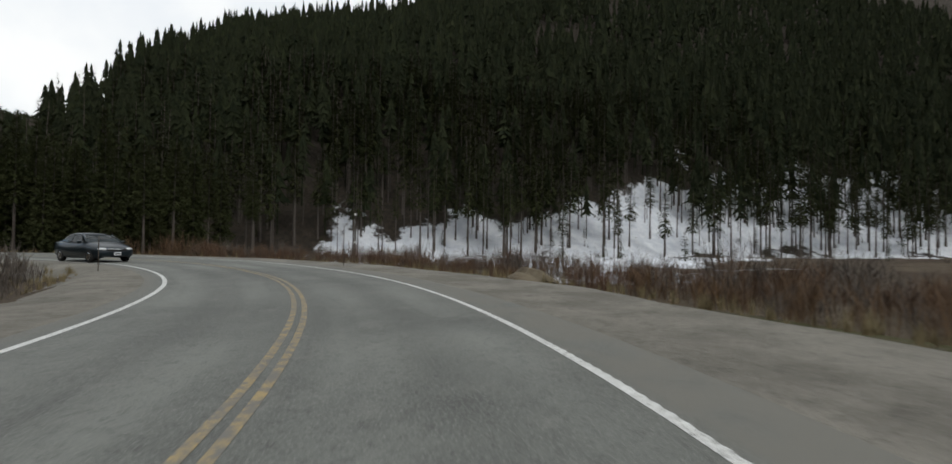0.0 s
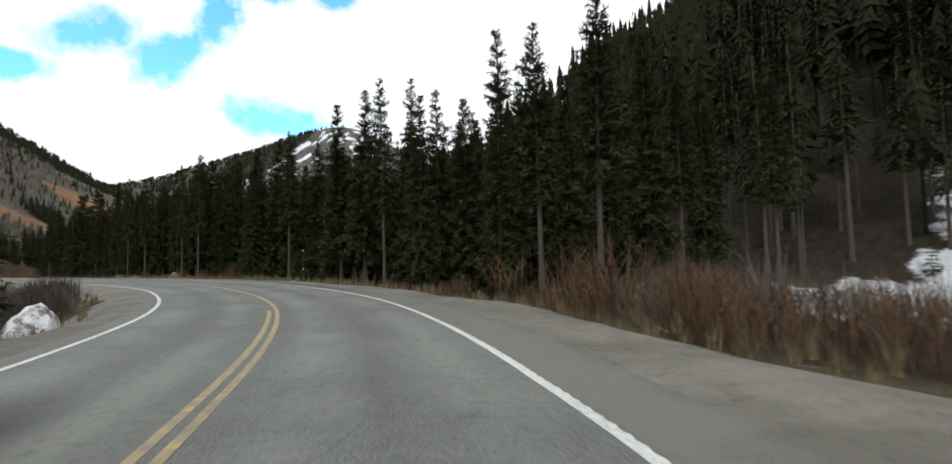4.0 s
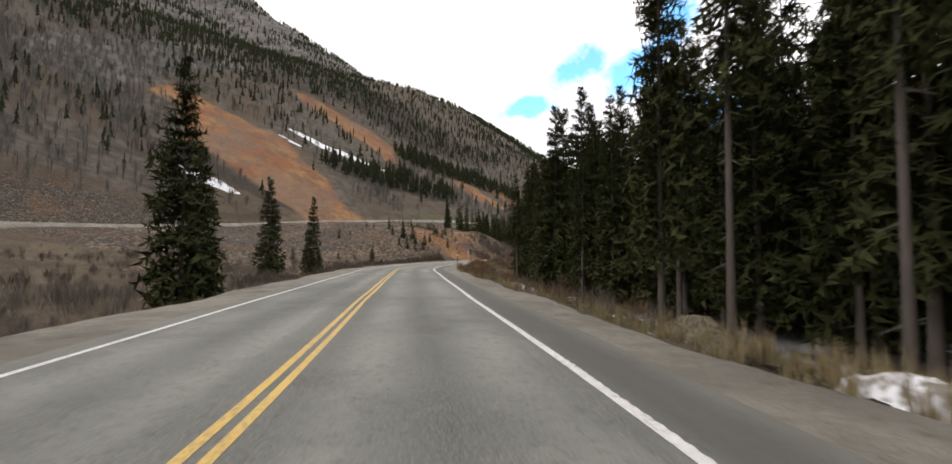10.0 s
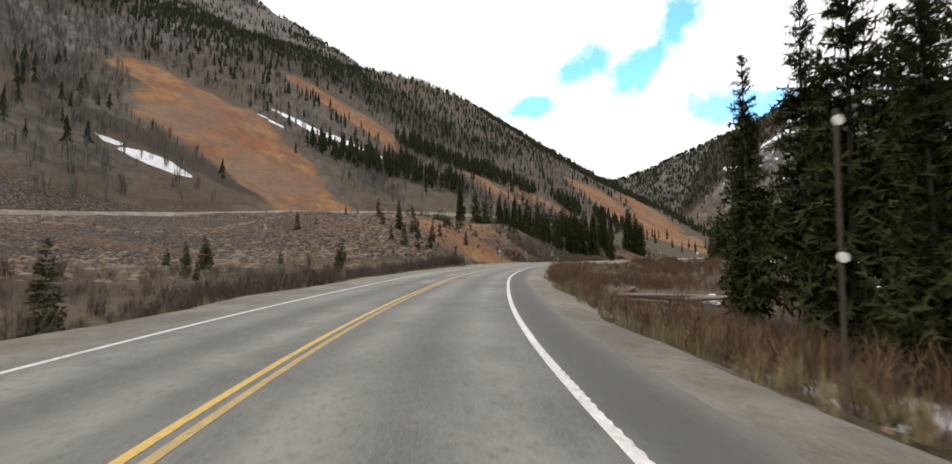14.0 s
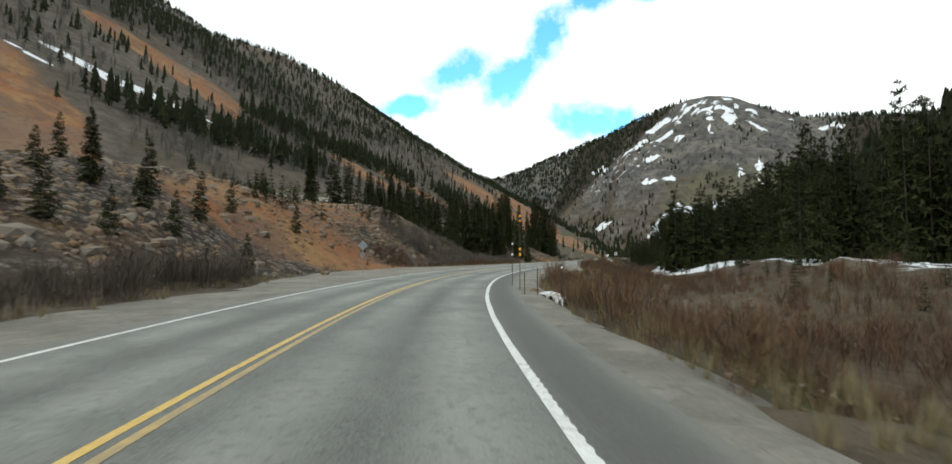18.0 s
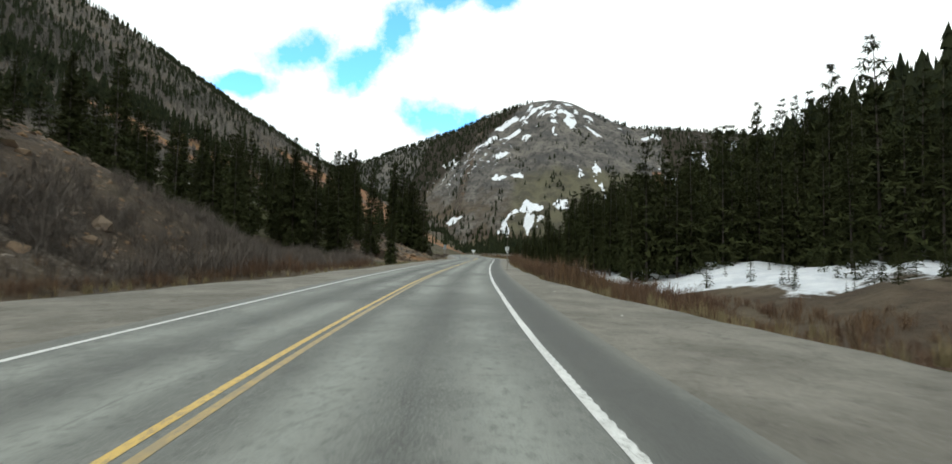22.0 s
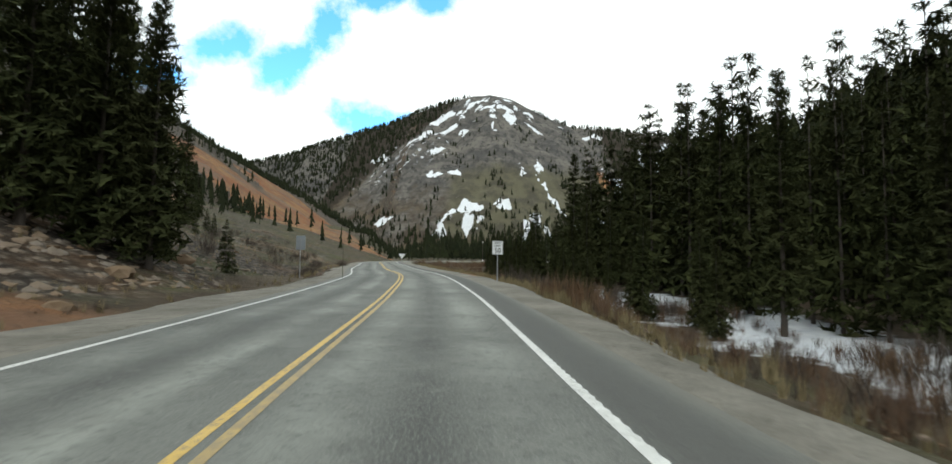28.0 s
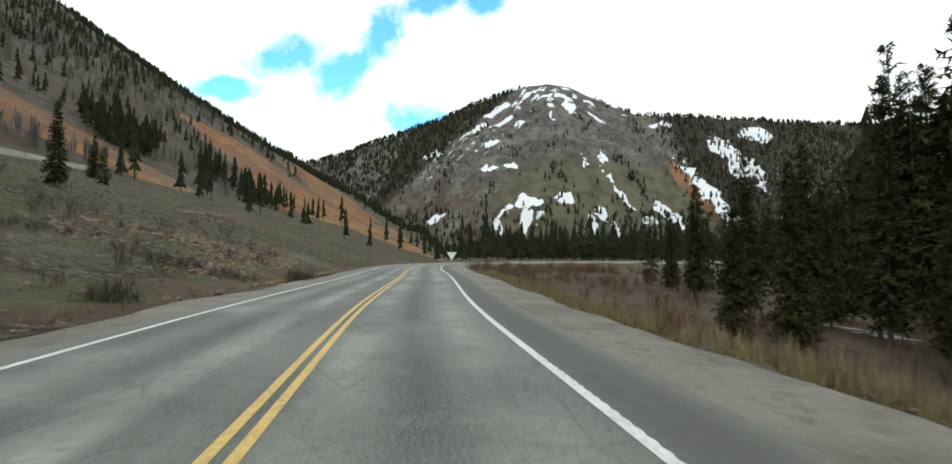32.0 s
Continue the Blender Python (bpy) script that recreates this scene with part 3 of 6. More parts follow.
FIELDS = [(-157, 791, 17.6, 2.7, 8), (-135, 790, 8.6, 6.4, 0), (-117, 729, 10.1, 14.1, 15), (-130, 723, 9.5, 4.0, 0), (-104, 728, 6.7, 6.7, 30), (-110, 710, 12.4, 4.5, 0), (-79, 734, 13.1, 6.8, 0), (-55, 795, 2.9, 13.0, 0), (-56, 711, 6.5, 10.4, 0), (-42, 728, 7.1, 12.1, 0), (-32, 820, 3.0, 16.8, -12), (-29, 786, 2.9, 12.1, 25), (-19, 768, 3.1, 16.8, 35), (-30, 716, 3.6, 13.8, 30), (15, 956, 6.7, 4.0, -20), (-209, 739, 10.0, 4.2, 0), (-141, 708, 4.3, 12.9, 10), (-109, 688, 2.1, 4.3, 0)]
GULLIES = [(76, 815, 7.3, 52.4, 18), (132, 878, 15.0, 43.6, 18), (29, 769, 11.3, 12.6, 0), (5, 748, 7.5, 9.0, 0), (176, 929, 18.3, 15.2, 0), (43, 742, 3.8, 15.1, 0), (60, 951, 12.5, 6.4, 0), (79, 782, 5.6, 24.8, 20)]
wxf, wyf = fx + 5.5 * rough2(fx, fy, 7, 11) + 2.5 * rough2(fx, fy, 3.2, 4), fy + 6 * rough2(fx, fy, 8, 5) + 3 * rough2(fx, fy, 4.0, 9)
for b in CAP + FIELDS + GULLIES:
    q = blob(wxf, wyf, *b)
    sn = np.maximum(sn, np.where(far_m & ~on_left, 1.0 * q + 1.5 * fz_edge * (q > 0), 0))
specks = np.where(far_m, blob(fx, fy, -95, 935, 85, 52, 0) * np.clip(0.30 + 0.42 * rough2(fx, fy * 0.6, 4.5, 7), 0, 0.62), 0)
sn = np.maximum(sn, specks)
talus = blob(fx, fy, -205, 850, 90, 55, 12) * np.clip(0.32 + 0.45 * rough2(fx, fy, 3.0, 5), 0, 1) + smooth(fx, 40, 120) * 0.36
sn = np.maximum(sn, np.where(far_m & (fy < 1010), np.minimum(talus, 0.46), 0))
sn = np.maximum(sn, np.where(on_left, 1.25 * streaks(fx, fy, GULLY_SNOW) + 0.6 * blob(fx, fy, -700, 420, 40, 60, 0), 0))
oc = 1.15 * streaks(fx + 5 * rough2(fx, fy, 11, 2), fy + 4 * rough2(fx, fy, 9, 6), SCREE)
for b in [(-100, 160, 7, 12, 0), (-112, 170, 12, 14, 0), (-95, 170, 4, 9, 0), (-101, 233, 2.5, 4, 0), (63, 822, 10.3, 45.7, 14)]:
    oc = np.maximum(oc, (0.7 if b[1] < 200 else 1.0) * blob(fx, fy, *b))
oc = np.where(on_left | far_m, oc, 0)
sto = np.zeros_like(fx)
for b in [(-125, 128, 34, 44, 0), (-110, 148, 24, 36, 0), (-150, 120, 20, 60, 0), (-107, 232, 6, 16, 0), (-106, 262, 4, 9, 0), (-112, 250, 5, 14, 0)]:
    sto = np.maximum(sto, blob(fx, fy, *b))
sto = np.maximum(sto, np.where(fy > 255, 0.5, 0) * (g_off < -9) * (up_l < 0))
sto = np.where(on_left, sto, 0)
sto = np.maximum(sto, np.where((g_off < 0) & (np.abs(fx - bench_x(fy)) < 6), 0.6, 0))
br = np.where(on_left & (up_l > 8), 0.85, 0)
rk = np.where(far_m, 0.5 + 0.8 * smooth(fz, 60, 140), 0)
ol = np.where(far_m, 0.9 * (1 - smooth(fz, 75, 150)) * smooth(fx, -170, -110), 0)
# closed far wood: its floor takes the painted shade in place of rock
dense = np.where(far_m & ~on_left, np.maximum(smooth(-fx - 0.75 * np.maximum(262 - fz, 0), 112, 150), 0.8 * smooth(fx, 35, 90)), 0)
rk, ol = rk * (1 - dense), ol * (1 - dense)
gs = np.where(on_left & (fy > 215) & (up_l < 10) & (g_off < -8), 0.8, 0)
gs = np.maximum(gs, np.where((g_off > 3) & (g_off < 9), 0.55, 0))
crag = np.where(on_left & (up_l > 8), np.maximum(0.95 * streaks(fx, fy, [[(-300, 110, 22), (-345, 140, 26), (-400, 200, 30)]]), 0.9 * smooth(fz, 250, 330)), 0)
rk = np.maximum(rk, crag)
# dark brush belt; ground also darkened above the tree line, under the closed wood
db = np.where(on_left, np.maximum(1.1 * band(fx, fy, BRUSH_BELT), np.where(up_l > tree_line(fx, fy), 0.62 - 0.4 * smooth(fy, 400, 460), 0.1) * (oc < 0.4)), 0)
# the shaded floor colour runs under the right-hand wood and the far one
for nm, v in (("brush_floor", db), ("snowy", sn), ("ochre", oc), ("stony", sto), ("brushy", br), ("grassy", gs), ("rocky", rk), ("olive", ol), ("litter_shade", np.where((g_off > 12) & (fy < 690), smooth(dr, -8, 6), dense) * 0.95)):
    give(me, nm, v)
ground = tagged(new("ground", me), "earth, dry grass, scree and old snow of a mountain valley", "ground", kind="structure")


def strip(name, s0, s1, offs, z, mat, step=1.0, extra=None, stray=drift):
    """A ribbon along the road between offsets given as numbers or as functions of the station."""
    s = np.arange(s0, s1 + step / 2, step)
    cols = []
    for o, dz in offs:
        ov = o(s) if callable(o) else np.full_like(s, float(o))
        x, y = road_xy(s, ov + stray(s))
        cols.append(np.stack([x, y, np.full_like(x, z + dz)], 1))
    v = np.stack(cols, 1).reshape(-1, 3)
    me = mesh_from(name, v, grid_faces(len(offs), len(s)), mat, True)
    if extra:
        ss = np.repeat(s, len(offs))
        oo = np.tile([0.0] * len(offs), len(s)) if any(callable(o) for o, _ in offs) else np.tile([o for o, _ in offs], len(s))
        for key, f in extra.items():
            give(me, key, f(ss, oo))
    return me


S0, S1 = float(ST[0]), float(ST[-1]) - 1.0
offs = [(PAVED_L, -0.03), *[(o, 0.0) for o in np.linspace(PAVED_L + 0.05, PAVED_R - 0.05, 40)], (PAVED_R, -0.03)]


def lane_middle(s, o):
    """Dark oily middle of each lane and the strips beside the centre line."""
    w = np.zeros_like(o)
    for c, q in ((0.30, 0.26), (-2.85, 0.30), (-1.75, 0.14), (-0.98, 0.12)):
        w = np.maximum(w, np.exp(-((o - c) / q) ** 2))
    w = w * np.interp(s, [0, 60, 190, 240], [0.35, 0.45, 0.6, 0.95])
    return np.maximum(w, 0.85 * np.exp(-((o + 4.0) / 0.42) ** 2) * smooth(s, 245, 275))


def wheel_path(s, o):
    w = np.zeros_like(o)
    for c in (-0.5, 1.1, -3.7, -2.1):
        w = np.maximum(w, np.exp(-((o - c) / 0.40) ** 2))
    return w * np.interp(s, [0, 60, 190, 240], [0.3, 0.5, 0.75, 0.95])


road = tagged(new("road", strip("road", S0, S1, offs, 0.0, M_ASPHALT, extra={
    "lane": lambda s, o: o, "along": lambda s, o: s, "wear": lane_middle, "pale": wheel_path,
    "newer": lambda s, o: 0.72 * smooth(o, 1.8, 1.95) * (1 - smooth(o, 2.55, 2.85)) * smooth(s, 45, 60),
    "dusty": lambda s, o: smooth(o, 1.75, 2.1) * (1 - smooth(s, 40, 56)) + smooth(o, 2.55, 2.9) * smooth(s, 40, 56) + smooth(-o, 4.35, 4.75)})),
    "two-lane asphalt road with worn wheel paths", "road", kind="structure")
gravel_right = tagged(new("shoulder_right", strip("shoulder_right", S0, S1, [(PAVED_R - 0.02, -0.02), (lambda s: 0.5 * (PAVED_R + gravel_r(s)), -0.02), (lambda s: gravel_r(s) + 0.3 * rough2(s, s * 0.3, 1.7), -0.035),
    (lambda s: gravel_r(s) + 1.3 + 0.3 * rough2(s, s * 0.3, 1.7), -0.55)], 0.0, M_GRAVEL, 0.3)), "pale gravel shoulder along the road", "road shoulder", kind="structure")
ss = np.arange(S0, S1 + 0.15, 0.3)
give(gravel_right.data, "rusty", (np.interp(ss, [297, 299.5, 304, 307], [0, 0.8, 0.8, 0])[:, None] * np.array([0, 0.15, 1, 1])).ravel())
gravel_left = tagged(new("shoulder_left", strip("shoulder_left", S0, S1, [(lambda s: gravel_l(s) - 1.3 + 0.3 * rough2(s, s * 0.3, 1.9, 3), -0.55), (lambda s: gravel_l(s) + 0.3 * rough2(s, s * 0.3, 1.9, 3), -0.035),
    (lambda s: 0.5 * (PAVED_L + gravel_l(s)), -0.02), (PAVED_L + 0.02, -0.02)], 0.0, M_GRAVEL, 0.3)), "pale gravel shoulder along the road", "road shoulder", kind="structure")


def centre_drift(s):
    return drift(s) + np.interp(s, [40, 62, 80, 225, 245, 285, 302, 330], [0, 0, 0, 0, 0.18, 0.22, 0.38, 0.2])


def toothed(s):
    return OFF_WHITE_R + 0.05 + 0.022 * (np.round(s / 0.1) % 2) + 0.006 * rough2(s, s * 0.3, 0.5, 2)


for nm, a, b, m, lab, s0, s1 in (("edge_line_right", OFF_WHITE_R - 0.055, toothed, M_WHITE, "worn white edge line", S0, S1),
                                 ("edge_line_left", OFF_WHITE_L - 0.055, OFF_WHITE_L + 0.055, M_WHITE, "worn white edge line", S0, S1),
                                 ("centre_line_right", OFF_YELLOW + 0.045, OFF_YELLOW + 0.14, M_YELLOW, "yellow double centre line, dusty in the bend", S0, S1),
                                 ("centre_line_left", OFF_YELLOW - 0.14, OFF_YELLOW - 0.045, M_YELLOW, "yellow centre line, dusty and worn in the bend", S0, 46),
                                 ("centre_line_left", OFF_YELLOW - 0.14, OFF_YELLOW - 0.045, M_YELLOW, "yellow centre line beside its twin", 84, S1)):
    tagged(new(nm, strip(nm, s0, s1, [(a, 0), (b, 0)], 0.004, m, 0.1 if callable(b) else 0.5, {"fade": lambda s, o: (np.interp(s, [0, 30, 50, 60], [1, 0.9, 0.5, 0]) + np.interp(s, [120, 140, 275, 290], [0, 0.6, 0.6, 0]) * (nm == "centre_line_right")) * (m is M_YELLOW) + 0.25 * (m is M_WHITE)},
                            centre_drift if nm.startswith("centre") else drift)), lab, "road marking", kind="structure")

# the upper road on its bench across the slope
uy = np.arange(-60, 330, 3.0)
uv = []
for o, dz in ((-4.2, -0.7), (-3.9, 0), (0, 0), (3.9, 0.05), (4.5, 0.12), (6.2, -1.15), (6.5, -1.9)):
    uv.append(np.stack([bench_x(uy) - 4.6 + o, uy, bench_z(uy) + 0.35 + dz + 0.08 * rough2(uy, uy * 0.3 + o, 5)], 1))
upper = new("upper_road", mesh_from("upper_road", np.stack(uv, 1).reshape(-1, 3), grid_faces(7, len(uy)), M_GRAVEL, True))
tagged(upper, "pale upper road on a bench cut across the slope", "road", kind="structure")

# ------------------------------------------------------------------ trees
def foliage(name, a, b, c):
    m = Mat(name, 0.85, 0, 0.05)
    k = m.mix(m.island(), a, b)
    k = m.mix(m.step(m.noise(0.35, 3), 0.4, 0.65), k, c)
    m.color(k)
    return m


M_SPRUCE = foliage("spruce_needles", (0.019, 0.024, 0.010), (0.048, 0.054, 0.021), (0.033, 0.036, 0.015))
M_FAR_SPRUCE = foliage("spruce_forest", (0.015, 0.020, 0.011), (0.034, 0.040, 0.019), (0.024, 0.028, 0.015))
M_BARK = Mat("spruce_bark", 0.9, 0, 0.15)
M_BARK.color(M_BARK.mix(M_BARK.noise(9, 5, 0.6, (1, 1, 0.25)), (0.045, 0.037, 0.031), (0.125, 0.108, 0.095))).bump(M_BARK.noise(16, 4, 0.7, (1, 1, 0.3)), 0.8, 0.03)


def far_tree(rng, layers=11, sides=5, base=None):
    """A conifer for the woods: many ragged whorls on a bare stem, height 1."""
    v, f = [], []
    base = base or 0.08 + 0.16 * rng.random()
    for i in range(layers):
        u = i / layers
        lo = base + (1 - base) * u ** 0.93
        rad = 0.135 * (1 - u) ** 0.8 * (0.75 + 0.5 * rng.random()) + 0.012
        top = min(1.02, lo + (1 - base) / layers * (1.5 + 0.8 * rng.random()))
        o = len(v)
        v.append((0.006 * rng.standard_normal(), 0.006 * rng.standard_normal(), top))
        ph = rng.random() * 6.28
        for k in range(sides * 2):
            a = ph + math.pi * (k + 0.35 * rng.standard_normal()) / sides
            q = rad * ((0.7 + 0.6 * rng.random()) if k % 2 == 0 else (0.22 + 0.22 * rng.random()))
            v.append((q * math.cos(a), q * math.sin(a), lo - (0.03 if k % 2 == 0 else -0.025) + 0.014 * rng.standard_normal()))
        for k in range(sides * 2):
            f.append((o, o + 1 + k, o + 1 + (k + 1) % (sides * 2)))
    o = len(v)
    for z, q in ((0, 0.014), (base + 0.2, 0.009)):
        for k in range(3):
            v.append((q * math.cos(2.1 * k), q * math.sin(2.1 * k), z))
    for k in range(3):
        n = (k + 1) % 3
        f += [(o + k, o + n, o + 3 + n), (o + k, o + 3 + n, o + 3 + k)]
    return np.array(v), np.array(f)


def spruce(rng, bare, width, whorls, per, twigs, wide=0.04):
    """A spruce of height 1: tapered stem and a crown of drooping boughs with hanging twigs.
    Returns stem verts, stem faces, crown verts, crown faces."""
    sv, sf = [], []
    lean = 0.012 * rng.standard_normal(2)
    rings, sides = 7, 7
    for i in range(rings):
        z = i / (rings - 1)
        r = 0.0086 * (1 - z) ** 0.9 + 0.001 + (0.003 if i == 0 else 0)
        for k in range(sides):
            a = 6.2832 * k / sides
            sv.append((r * math.cos(a) + lean[0] * z * z, r * math.sin(a) + lean[1] * z * z, z * 0.985 - (0.01 if i == 0 else 0)))
    for i in range(rings - 1):
        for k in range(sides):
            n = (k + 1) % sides
            sf += [(i * sides + k, i * sides + n, (i + 1) * sides + n), (i * sides + k, (i + 1) * sides + n, (i + 1) * sides + k)]
    # dead snags on the bare part
    for _ in range(int(26 * bare + 4)):
        z, a = bare * (0.25 + 0.8 * rng.random()), rng.random() * 6.28
        L = 0.02 + 0.05 * rng.random()
        o = len(sv)
        c, s = math.cos(a), math.sin(a)
        sv += [(0.008 * c, 0.008 * s, z), (0.008 * c, 0.008 * s, z + 0.003), (L * c, L * s, z - 0.3 * L)]
        sf.append((o, o + 1, o + 2))
    cv, cf = [], []
    for i in range(whorls):
        u = (i + rng.random() * 0.8) / whorls
        z = bare + (0.985 - bare) * u
        prof = min(1.0, (1 - u) ** 0.72 * (1.0 if u > 0.12 else 0.55 + 3.6 * u))
        for b in range(per if u < 0.8 else max(3, per - 2)):
            a = rng.random() * 6.28
            L = width * prof * (0.55 + 0.6 * rng.random()) + 0.010
            rise, sag = 0.02 + 0.3 * rng.random() * u + 0.15 * u + 0.9 * u ** 4, (0.55 - 0.35 * u) * (0.45 + 0.9 * rng.random())
            c, s = math.cos(a), math.sin(a)
            w = 0.003 + (0.02 if twigs > 8 else 0.07) * L

            def at(t, side=0.0, dz=0.0):
                rr, zz = L * t, z + L * (rise * t - sag * t * t) + dz
                return (rr * c - side * s + lean[0] * z * z, rr * s + side * c + lean[1] * z * z, zz)
            o = len(cv)
            cv += [at(0.05, -w * 0.3), at(0.05, w * 0.3), at(0.55, w), at(0.55, -w), at(1.0)]
            cf += [(o, o + 1, o + 2), (o, o + 2, o + 3), (o + 3, o + 2, o + 4)]
            for k in range(twigs):
                t = 0.1 + 0.9 * rng.random()
                sd = rng.choice((-1.0, 1.0)) * (0.35 + 0.65 * rng.random())
                tl = L * ((0.09 if twigs > 8 else 0.22) + (0.2 if twigs > 8 else 0.22) * rng.random()) * (1.2 - 0.6 * t) + 0.003
                o = len(cv)
                hw = wide + 0.6 * wide * rng.random()
                p0, p1 = at(max(0, t - hw)), at(min(1, t + hw), 0.0, -0.15 * tl)
                tip = at(min(1.1, t + 0.22 * rng.random()), sd * tl, -tl * (0.15 + 0.95 * rng.random()))
                if twigs > 8:   # close trees: needled sprays that bristle every way, most of them hanging
                    way = rng.standard_normal(3) + np.array([0.5 * c, 0.5 * s, -0.55])
                    way *= (0.10 + 0.20 * rng.random()) * (1.25 if twigs < 15 else 1.0) * (0.5 + 0.5 * min(1.0, L / (0.5 * width))) * width / np.linalg.norm(way)
                    tip = tuple(np.array(at(t)) + way)
                cv += [p0, p1, tip]
                cf.append((o, o + 1, o + 2))
    return np.array(sv), np.array(sf), np.array(cv), np.array(cf)


def joined(parts):
    v, f, n = [], [], 0
    for a, b in parts:
        v.append(a)
        f.append(b + n)
        n += len(a)
    return np.concatenate(v), np.concatenate(f)


def scatter(name, templates, places, sizes, rng, mat, label, category, wide=1.0):
    """Many trees joined into one object of kind stuff."""
    allv, allf, n = [], [], 0
    pick = rng.integers(0, len(templates), len(places))
    for t, (tv, tf) in enumerate(templates):
        idx = np.where(pick == t)[0]
        if len(idx) == 0:
            continue
        a = rng.random(len(idx)) * 6.28
        c, s = np.cos(a), np.sin(a)
        hgt = sizes[idx]
        w = hgt * wide * (0.8 + 0.4 * rng.random(len(idx)))
        X = (tv[None, :, 0] * c[:, None] - tv[None, :, 1] * s[:, None]) * w[:, None] + places[idx, 0, None]
        Y = (tv[None, :, 0] * s[:, None] + tv[None, :, 1] * c[:, None]) * w[:, None] + places[idx, 1, None]
        Z = tv[None, :, 2] * hgt[:, None] + places[idx, 2, None]
        allv.append(np.stack([X, Y, Z], 2).reshape(-1, 3))
        allf.append((tf[None] + (np.arange(len(idx)) * len(tv))[:, None, None] + n).reshape(-1, 3))
        n += len(idx) * len(tv)
    ob = new(name, mesh_from(name, np.concatenate(allv), np.concatenate(allf), mat))
    return tagged(ob, label, category, kind="stuff")


rng = np.random.default_rng(7)
FAR = [far_tree(rng, 7, 4) for _ in range(7)]
DISTANT = [far_tree(rng, 5, 3) for _ in range(7)]


def sow(n, x0, x1, y0, y1, keep):
    """Random places in a rectangle, thinned by keep(x, y), on the ground."""
    x, y = rng.uniform(x0, x1, n), rng.uniform(y0, y1, n)
    k = keep(x, y) > rng.random(n)
    x, y = x[k], y[k]
    return np.stack([x, y, height(x, y) - 0.1], 1)


def right_wood(x, y):
    d = x - toe_right(y)
    st, off = nearest(x, y)
    dens = np.where(d > 0, 1.0, np.clip(1 + d / 8, 0, 1) * 0.5)
    open_snow = blob(x, y, 88, 15, 7, 9, 0) + blob(x, y, 97, 3, 6, 5, 0) + blob(x, y, 113, 13, 9, 4, 10) > 0.5
    return np.where(open_snow, 0.12, dens) * (off > 12)


MID = []
for i in range(6):
    sv, sf, cv, cf = spruce(rng, (0.30, 0.12, 0.22, 0.38, 0.08, 0.18)[i], (0.10, 0.12, 0.105, 0.09, 0.13, 0.11)[i], 25, 5, 4, 0.065)
    MID.append((sv, sf, cv, cf))
FULL = [spruce(rng, 0.03 + 0.015 * i, 0.16 - 0.008 * i, 25, 7, 11, 0.06) for i in range(5)]
SHORT = [spruce(rng, 0.03, 0.19 - 0.01 * i, 13, 6, 9, 0.06) for i in range(4)]
BARE = []
for i in range(6):
    BARE.append(spruce(rng, (0.44, 0.36, 0.5, 0.40, 0.30, 0.47)[i], (0.10, 0.11, 0.085, 0.12, 0.13, 0.09)[i], 28, 5, 4, 0.065))
p = sow(16500, -95, 300, -90, 430, right_wood)
dp = p[:, 0] - toe_right(p[:, 1])
so, oo = nearest(p[:, 0], p[:, 1])
snowy = (p[:, 1] < 66) & (dp < 46) & (oo < 120) & (oo > 19)
mid = (oo < 75) & (dp < 55) & ~snowy
over = ((p[:, 1] - p[:, 0] > 100) & (p[:, 0] > 10) & (p[:, 1] < 235)) | ((p[:, 1] > 228) & (dp > 110))   # out of sight behind the crest
p_far = p[(dp < 330) & ~mid & ~snowy & ~over]
scatter("spruce_wood", FAR, p_far, rng.uniform(9, 15, len(p_far)), rng, M_FAR_SPRUCE, "dense dark spruce wood on the steep hillside", "forest", 0.8)
NEAR_LIMIT = np.where((so > 40) & (so < 140) | (so > 225), 27.0, np.where(so <= 40, 19.0, 0.0))
p_mid = p[mid & (oo > NEAR_LIMIT)]
p_mid = p_mid[rng.random(len(p_mid)) < np.where((p_mid[:, 1] < 80) | (p_mid[:, 1] > 140), 1.0, 0.62)]
extra = sow(700, 20, 190, -60, 66, lambda x, y: (x > toe_right(y) - 3) * (x < toe_right(y) + 42) * (nearest(x, y)[1] > 19) * (blob(x, y, 88, 15, 6, 8, 0) < 0.5))
p_snow = np.concatenate([p[snowy], extra])
deep = (p_mid[:, 1] > 120) & (nearest(p_mid[:, 0], p_mid[:, 1])[1] > 46)
scatter("full_wood", FAR, p_mid[deep], rng.uniform(11, 18, deep.sum()), rng, M_FAR_SPRUCE, "dark spruces deep in the wood behind the wet meadow", "forest", 1.2)
p_mid = p_mid[~deep]
north = p_mid[:, 1] > 120
for templates, q, nm, lab in ((MID, p_mid[~north], "spruce_wood", "at the foot of the hillside"), (FULL, p_mid[north], "full_wood", "of dense spruces behind the wet meadow"), (BARE, p_snow, "snow_wood", "of tall spruces standing in old snow")):
    hq = rng.uniform(10, 16, len(q)) * np.interp(q[:, 1], [140, 155, 270, 300], [1.0, 1.35, 1.35, 0.85])
    state = rng.bit_generator.state
    scatter(nm + "_crowns", [(t[2], t[3]) for t in templates], q, hq, rng, M_SPRUCE, "dark crowns " + lab, "forest")
    rng.bit_generator.state = state
    scatter(nm + "_stems", [(t[0], t[1]) for t in templates], q, hq, rng, M_BARK, "grey bare stems " + lab, "forest", 0.6 if nm == "full_wood" else 1.0)


